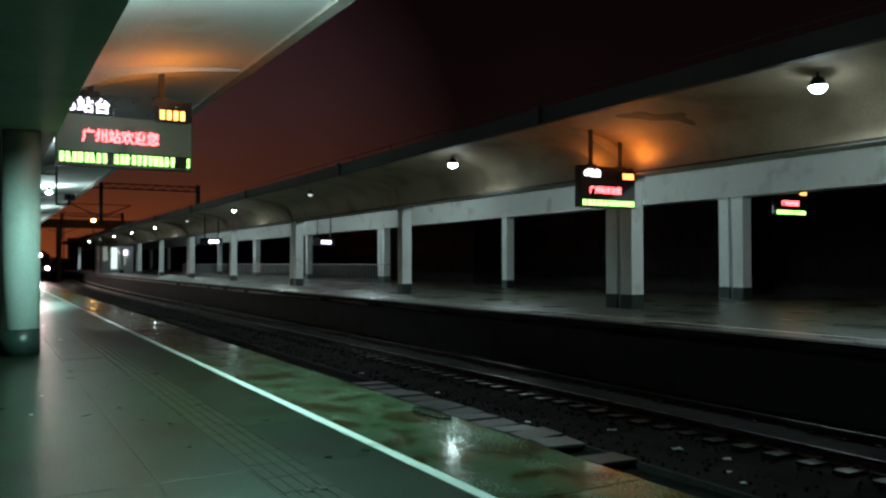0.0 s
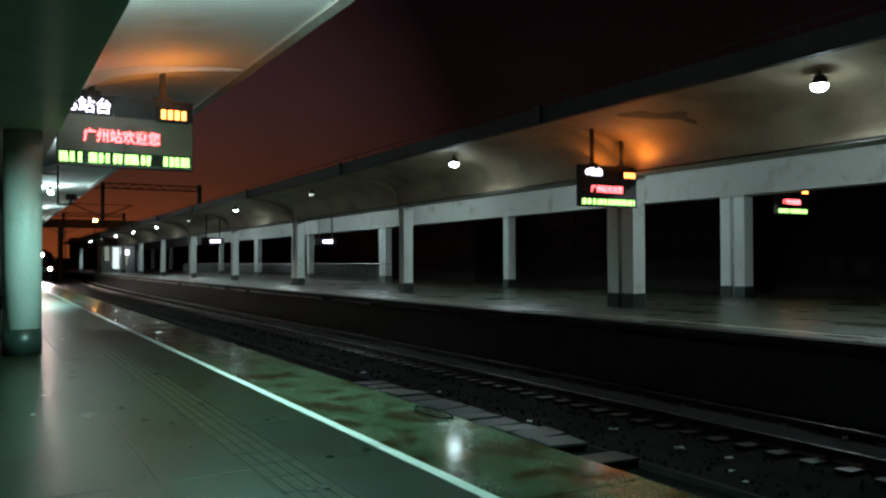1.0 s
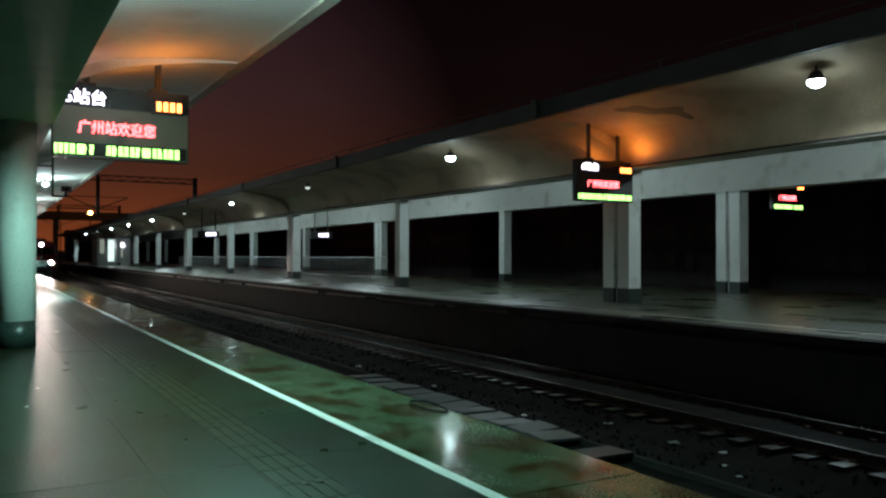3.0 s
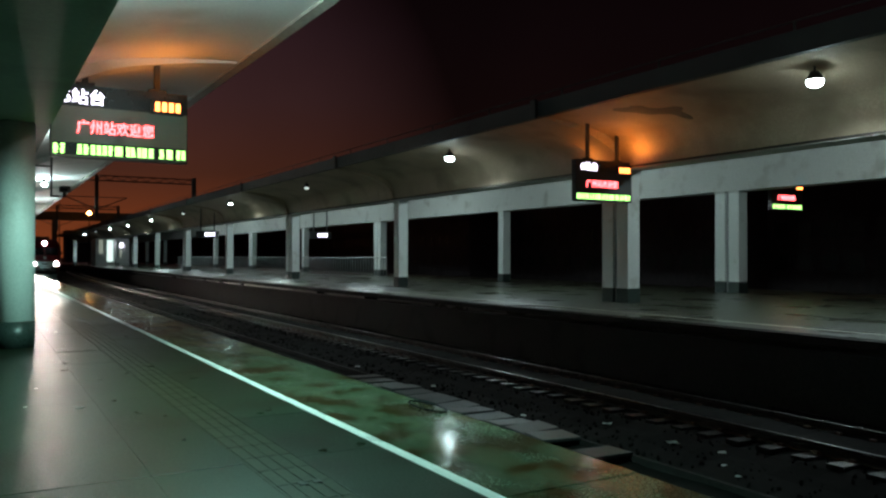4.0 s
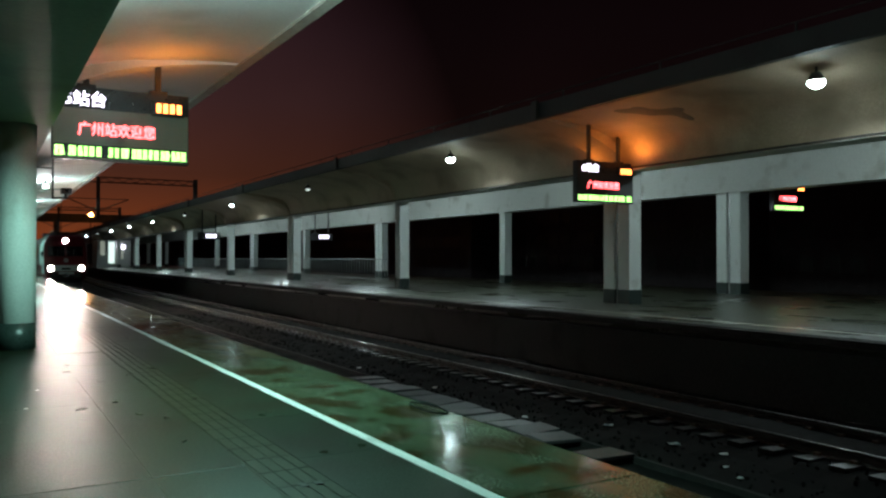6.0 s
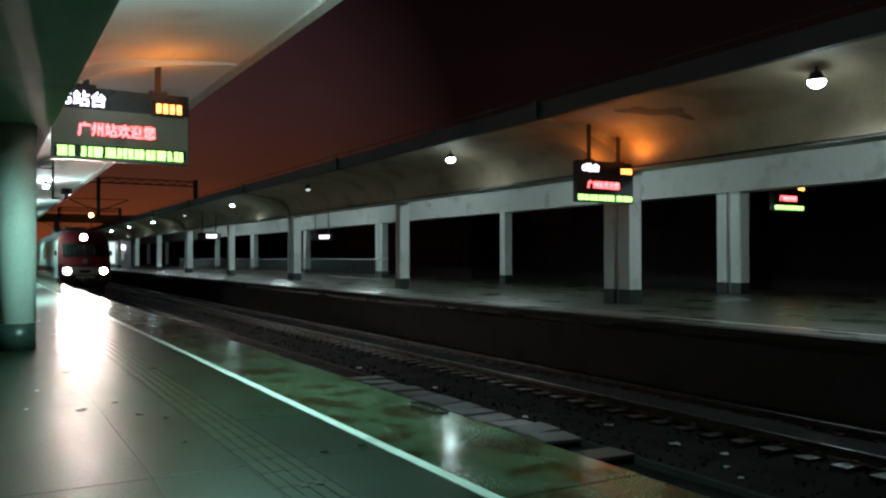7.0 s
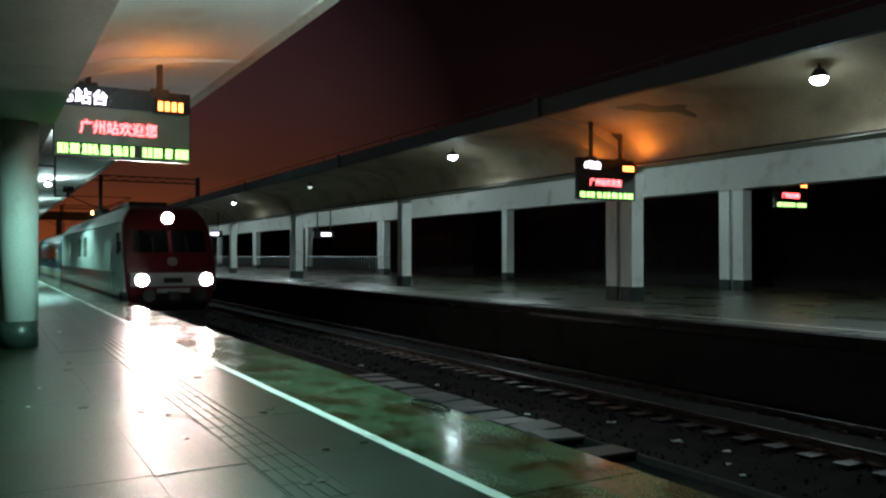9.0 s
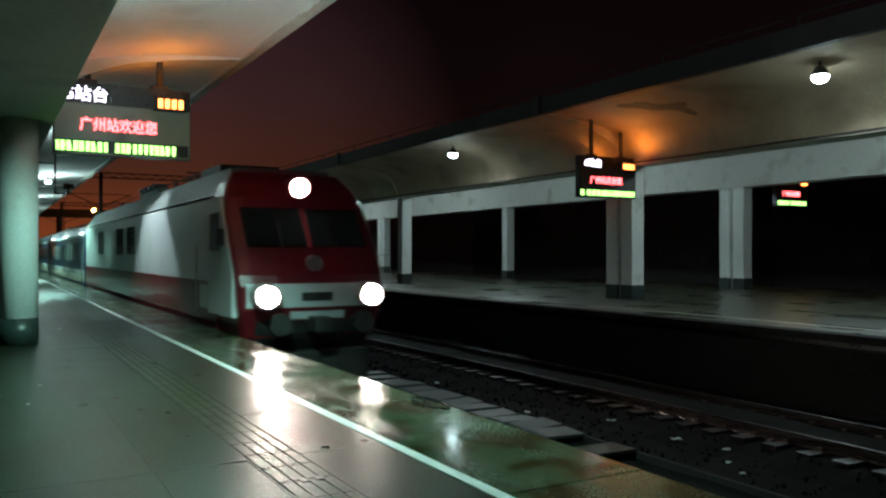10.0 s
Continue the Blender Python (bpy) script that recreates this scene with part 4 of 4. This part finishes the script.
bm.faces.new(lo)
bm.faces.new(hi[::-1])
for i in range(48):
    bm.faces.new((lo[i], lo[(i + 1) % 48], hi[(i + 1) % 48], hi[i]))
part("flaked_plaster", bm, PATCH, far_roof, "brown patch where the plaster flaked off")

part("conduit", tube((ROW_A - 0.47, -10, 4.64), (ROW_A - 0.47, 205, 4.64), 0.03, 8), DARKSTEEL, far_roof, "dark cable conduit")
part("roof_cable", tube((15.32, -10, 6.74), (15.32, 205, 6.74), 0.02, 6), DARKSTEEL, far_roof, "dark cable along the roof edge")
for k in range(54):
    part("cable_support", box(15.30, 15.34, -9.02 + 4 * k, -8.98 + 4 * k, 6.54, 6.74), DARKSTEEL, far_roof)
for k in range(-1, 11):
    y = 20.4 + 16.5 * k
    part("gutter_box", box(15.24, 15.34, y - 0.14, y + 0.14, 6.0, 6.62, 0.02), DARKSTEEL, far_roof)

rng = random.Random(8)
for x, y, w in ((10.0, 9.5, 0.09), (10.2, 8.65, 0.06), (10.1, 11.2, 0.08), (9.6, 8.1, 0.04), (9.2, 12.6, 0.05), (9.4, 16.5, 0.05), (9.3, 7.6, 0.04), (9.2, 20.5, 0.06)):
    bm = bmesh.new()
    g = [[bm.verts.new(((i - 1) * w, (j - 1) * w * 0.7, rng.uniform(0.0, 0.5) * w)) for i in range(3)] for j in range(3)]
    fs = [bm.faces.new((g[j][i], g[j][i + 1], g[j + 1][i + 1], g[j + 1][i])) for j in range(2) for i in range(2)]
    ex = bmesh.ops.extrude_face_region(bm, geom=fs)
    bmesh.ops.translate(bm, verts=[v for v in ex["geom"] if isinstance(v, bmesh.types.BMVert)], vec=(0, 0, 0.004))
    ob = tagged(finish("scrap_glint_fleck", bm, LINE), "crumpled pale paper scrap lying on the ballast", "litter", "litter on the track")
    ob.matrix_basis = pose(x, y, BED - 0.08, 0, 0, rng.uniform(0, 180))

# white flecks modelled in place of lamp glints on the wet paving
for x, y, w in ((0.60, 10.69, 0.024), (0.43, 9.43, 0.02), (1.37, 18.37, 0.045), (1.90, 12.9, 0.013), (1.99, 12.41, 0.012)):
    bm = bmesh.new()
    g = [[bm.verts.new(((i - 1) * w, (j - 1) * w * 0.6, rng.uniform(0.0, 0.35) * w)) for i in range(3)] for j in range(3)]
    fs = [bm.faces.new((g[j][i], g[j][i + 1], g[j + 1][i + 1], g[j + 1][i])) for j in range(2) for i in range(2)]
    ex = bmesh.ops.extrude_face_region(bm, geom=fs)
    bmesh.ops.translate(bm, verts=[v for v in ex["geom"] if isinstance(v, bmesh.types.BMVert)], vec=(0, 0, 0.003))
    ob = tagged(finish("scrap_glint_fleck", bm, LINE), "small white fleck standing in for a lamp glint on the wet paving", "litter", "litter on the platform")
    ob.matrix_basis = pose(x, y, 0.002, 0, 0, rng.uniform(0, 180))

for x in (1.945, 2.055):
    part("drain_hole", box(x, x + 0.06, 5.27, 5.36, -0.01, 0.0075), BLACK, near, "small dark drain hole")

LEAF = mat("wet_dead_leaf", (0.02, 0.016, 0.008), (0.05, 0.04, 0.02), rough=(0.2, 0.4), grain=60)
for x, y, w in ((1.42, 8.55, 0.045), (1.62, 8.25, 0.05), (1.55, 7.1, 0.035), (1.30, 9.4, 0.05), (2.45, 10.6, 0.06), (1.05, 12.2, 0.06), (1.75, 11.5, 0.05), (2.6, 8.0, 0.04)):
    bm = bmesh.new()
    rim = [bm.verts.new((w * math.cos(a) * (1 + 0.3 * math.sin(3 * a)), 0.6 * w * math.sin(a), 0.004 + 0.004 * math.cos(2 * a))) for a in [2 * math.pi * k / 14 for k in range(14)]]
    f = bm.faces.new(rim)
    ex = bmesh.ops.extrude_face_region(bm, geom=[f])
    bmesh.ops.translate(bm, verts=[v for v in ex["geom"] if isinstance(v, bmesh.types.BMVert)], vec=(0, 0, -0.0055))
    ob = tagged(finish("wet_leaf", bm, LEAF), "small wet dead leaf stuck on the paving", "leaf", "leaves on the platform")
    ob.matrix_basis = pose(x, y, 0.0035, 0, 0, rng.uniform(0, 180))

# ---------------------------------------------------------------- railings, booth


def railing(x, y0, y1, height):
    r = empty("railing", "grey metal railing with upright bars on the island platform", "railing", "railings round the stairs", at=pose(x, y0, 0))
    part("top_rail", tube((0, 0, height), (0, y1 - y0, height), 0.035, 8), STEEL, r)
    part("bottom_rail", tube((0, 0, 0.15), (0, y1 - y0, 0.15), 0.025, 8), STEEL, r)
    n = int((y1 - y0) / 0.45)
    bar = None
    for k in range(n + 1):
        y = (y1 - y0) * k / n
        if bar is None:
            bar = part("bar", tube((0, 0, 0.0), (0, 0, height), 0.022, 6), STEEL, r)
        else:
            b = new("bar", bar.data)
            b.parent, b.location = r, (0, y, 0)


railing(23.4, 47.5, 63.6, 1.5)
railing(23.4, 66.8, 112.0, 1.5)

booth = empty("platform_kiosk", "pale kiosk with lit openings on the island platform", "kiosk")
part("wall", box(16.2, 21.4, 140.08, 145, 0, 4.5), COLUMN, booth)
part("roof", box(16.0, 21.6, 139.7, 145.2, 4.5, 4.62), ROOFTOP, booth)
part("lit_doorway", box(17.96, 18.85, 140.0, 140.1, 0.72, 4.2), LIT_WINDOW, booth, "tall lit opening")
part("dim_window", box(16.7, 17.35, 140.0, 140.1, 2.0, 4.3), DIM_WINDOW, booth, "faintly lit window")
part("sign_panel", box(19.3, 20.4, 139.9, 140.1, 3.05, 3.7), LED_WHITE, booth, "glowing white sign")
part("dim_window", box(19.4, 20.2, 140.0, 140.1, 1.4, 2.9), DIM_WINDOW, booth, "faintly lit window")


# ---------------------------------------------------------------- paving of the near platform
def paving(name, x0, x1, length, y_from, y_to, material):
    bm = box(x0 + 0.001, x1 - 0.001, 0.001, length - 0.001, -0.05, 0.0, 0.002)
    first = part(name, bm, material, near)
    n = int((y_to - y_from) / length)
    for k in range(n):
        s = first if k == 0 else new(name, first.data)
        s.parent = near
        s.matrix_basis = pose(0, y_from + k * length, rng.uniform(-0.0012, 0.0012), rng.uniform(-0.05, 0.05), rng.uniform(-0.05, 0.05), 0)


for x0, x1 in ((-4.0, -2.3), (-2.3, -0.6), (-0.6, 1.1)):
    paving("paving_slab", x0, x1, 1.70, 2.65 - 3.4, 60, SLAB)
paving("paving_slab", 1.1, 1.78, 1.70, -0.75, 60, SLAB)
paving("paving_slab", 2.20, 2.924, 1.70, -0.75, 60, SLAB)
paving("edge_slab", 3.028, EDGE, 1.70, -0.75, 60, EDGE_SLAB)
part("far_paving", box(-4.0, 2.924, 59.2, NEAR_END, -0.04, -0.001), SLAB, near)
part("far_edge_paving", box(3.028, EDGE, 59.2, NEAR_END, -0.04, -0.001), EDGE_SLAB, near)
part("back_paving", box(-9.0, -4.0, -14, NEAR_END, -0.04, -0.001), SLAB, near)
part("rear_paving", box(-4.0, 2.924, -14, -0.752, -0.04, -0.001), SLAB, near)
part("rear_edge_paving", box(3.028, EDGE, -14, -0.752, -0.04, -0.001), EDGE_SLAB, near)
bm = box(1.782, 2.198, 0.002, 0.418, -0.05, -0.002, 0.002)
for k in range(4):
    x = 1.81 + 0.1 * k
    box(x - 0.006, x + 0.072, 0.004, 0.414, -0.002, 0.003, 0.0, bm)
tile = part("tactile_tile", bm, TACTILE, near, "ribbed tactile tile")
for k in range(142):
    s = tile if k == 0 else new("tactile_tile", tile.data)
    s.parent, s.location = near, (0, -0.54 + 0.42 * k, 0)


# ---------------------------------------------------------------- what moves
# seconds and place of the locomotive's front along the line
RUN = ((0, 152.5), (1, 138.8), (2, 125.0), (3, 111.2), (4, 97.6), (5, 84.2), (5.5, 77.5), (6, 70.8), (7, 57.2), (7.5, 50.4), (8, 43.6), (8.5, 36.7), (9, 29.6), (9.5, 22.5), (10, 15.3))


def carriage_pose(front, back):
    xa, _ = line_at(TRACK_A, front)
    xb, _ = line_at(TRACK_A, back)
    return pose(xa, front, 0, 0, 0, -math.degrees(math.atan((xb - xa) / (back - front))))


def motions():
    walk(loco, [(t, carriage_pose(y, y + 27.6)) for t, y in RUN])
    speed = 0.455
    for ob, start, run, z in SCROLL:
        loop = 2 * (run + 0.05)
        times = {0.0, 2.5, 5.0, 7.5, 10.0}
        for corner in (run, run + 0.05, 2 * run + 0.05, loop):
            for turn in range(-1, 3):
                for late in (-0.14, 0.0, 0.14):
                    t = round((corner + turn * loop - start) / speed + late, 2)
                    if 0 < t < 10:
                        times.add(t)
        walk(ob, [(t, on_loop(start + speed * t, run, z)) for t in sorted({round(t * FPS) / FPS for t in times})])
    for k, c in enumerate(coaches):
        o = 28.4 + 25.3 * k
        walk(c, [(t, carriage_pose(y + o, y + o + 24.6)) for t, y in RUN])


motions()
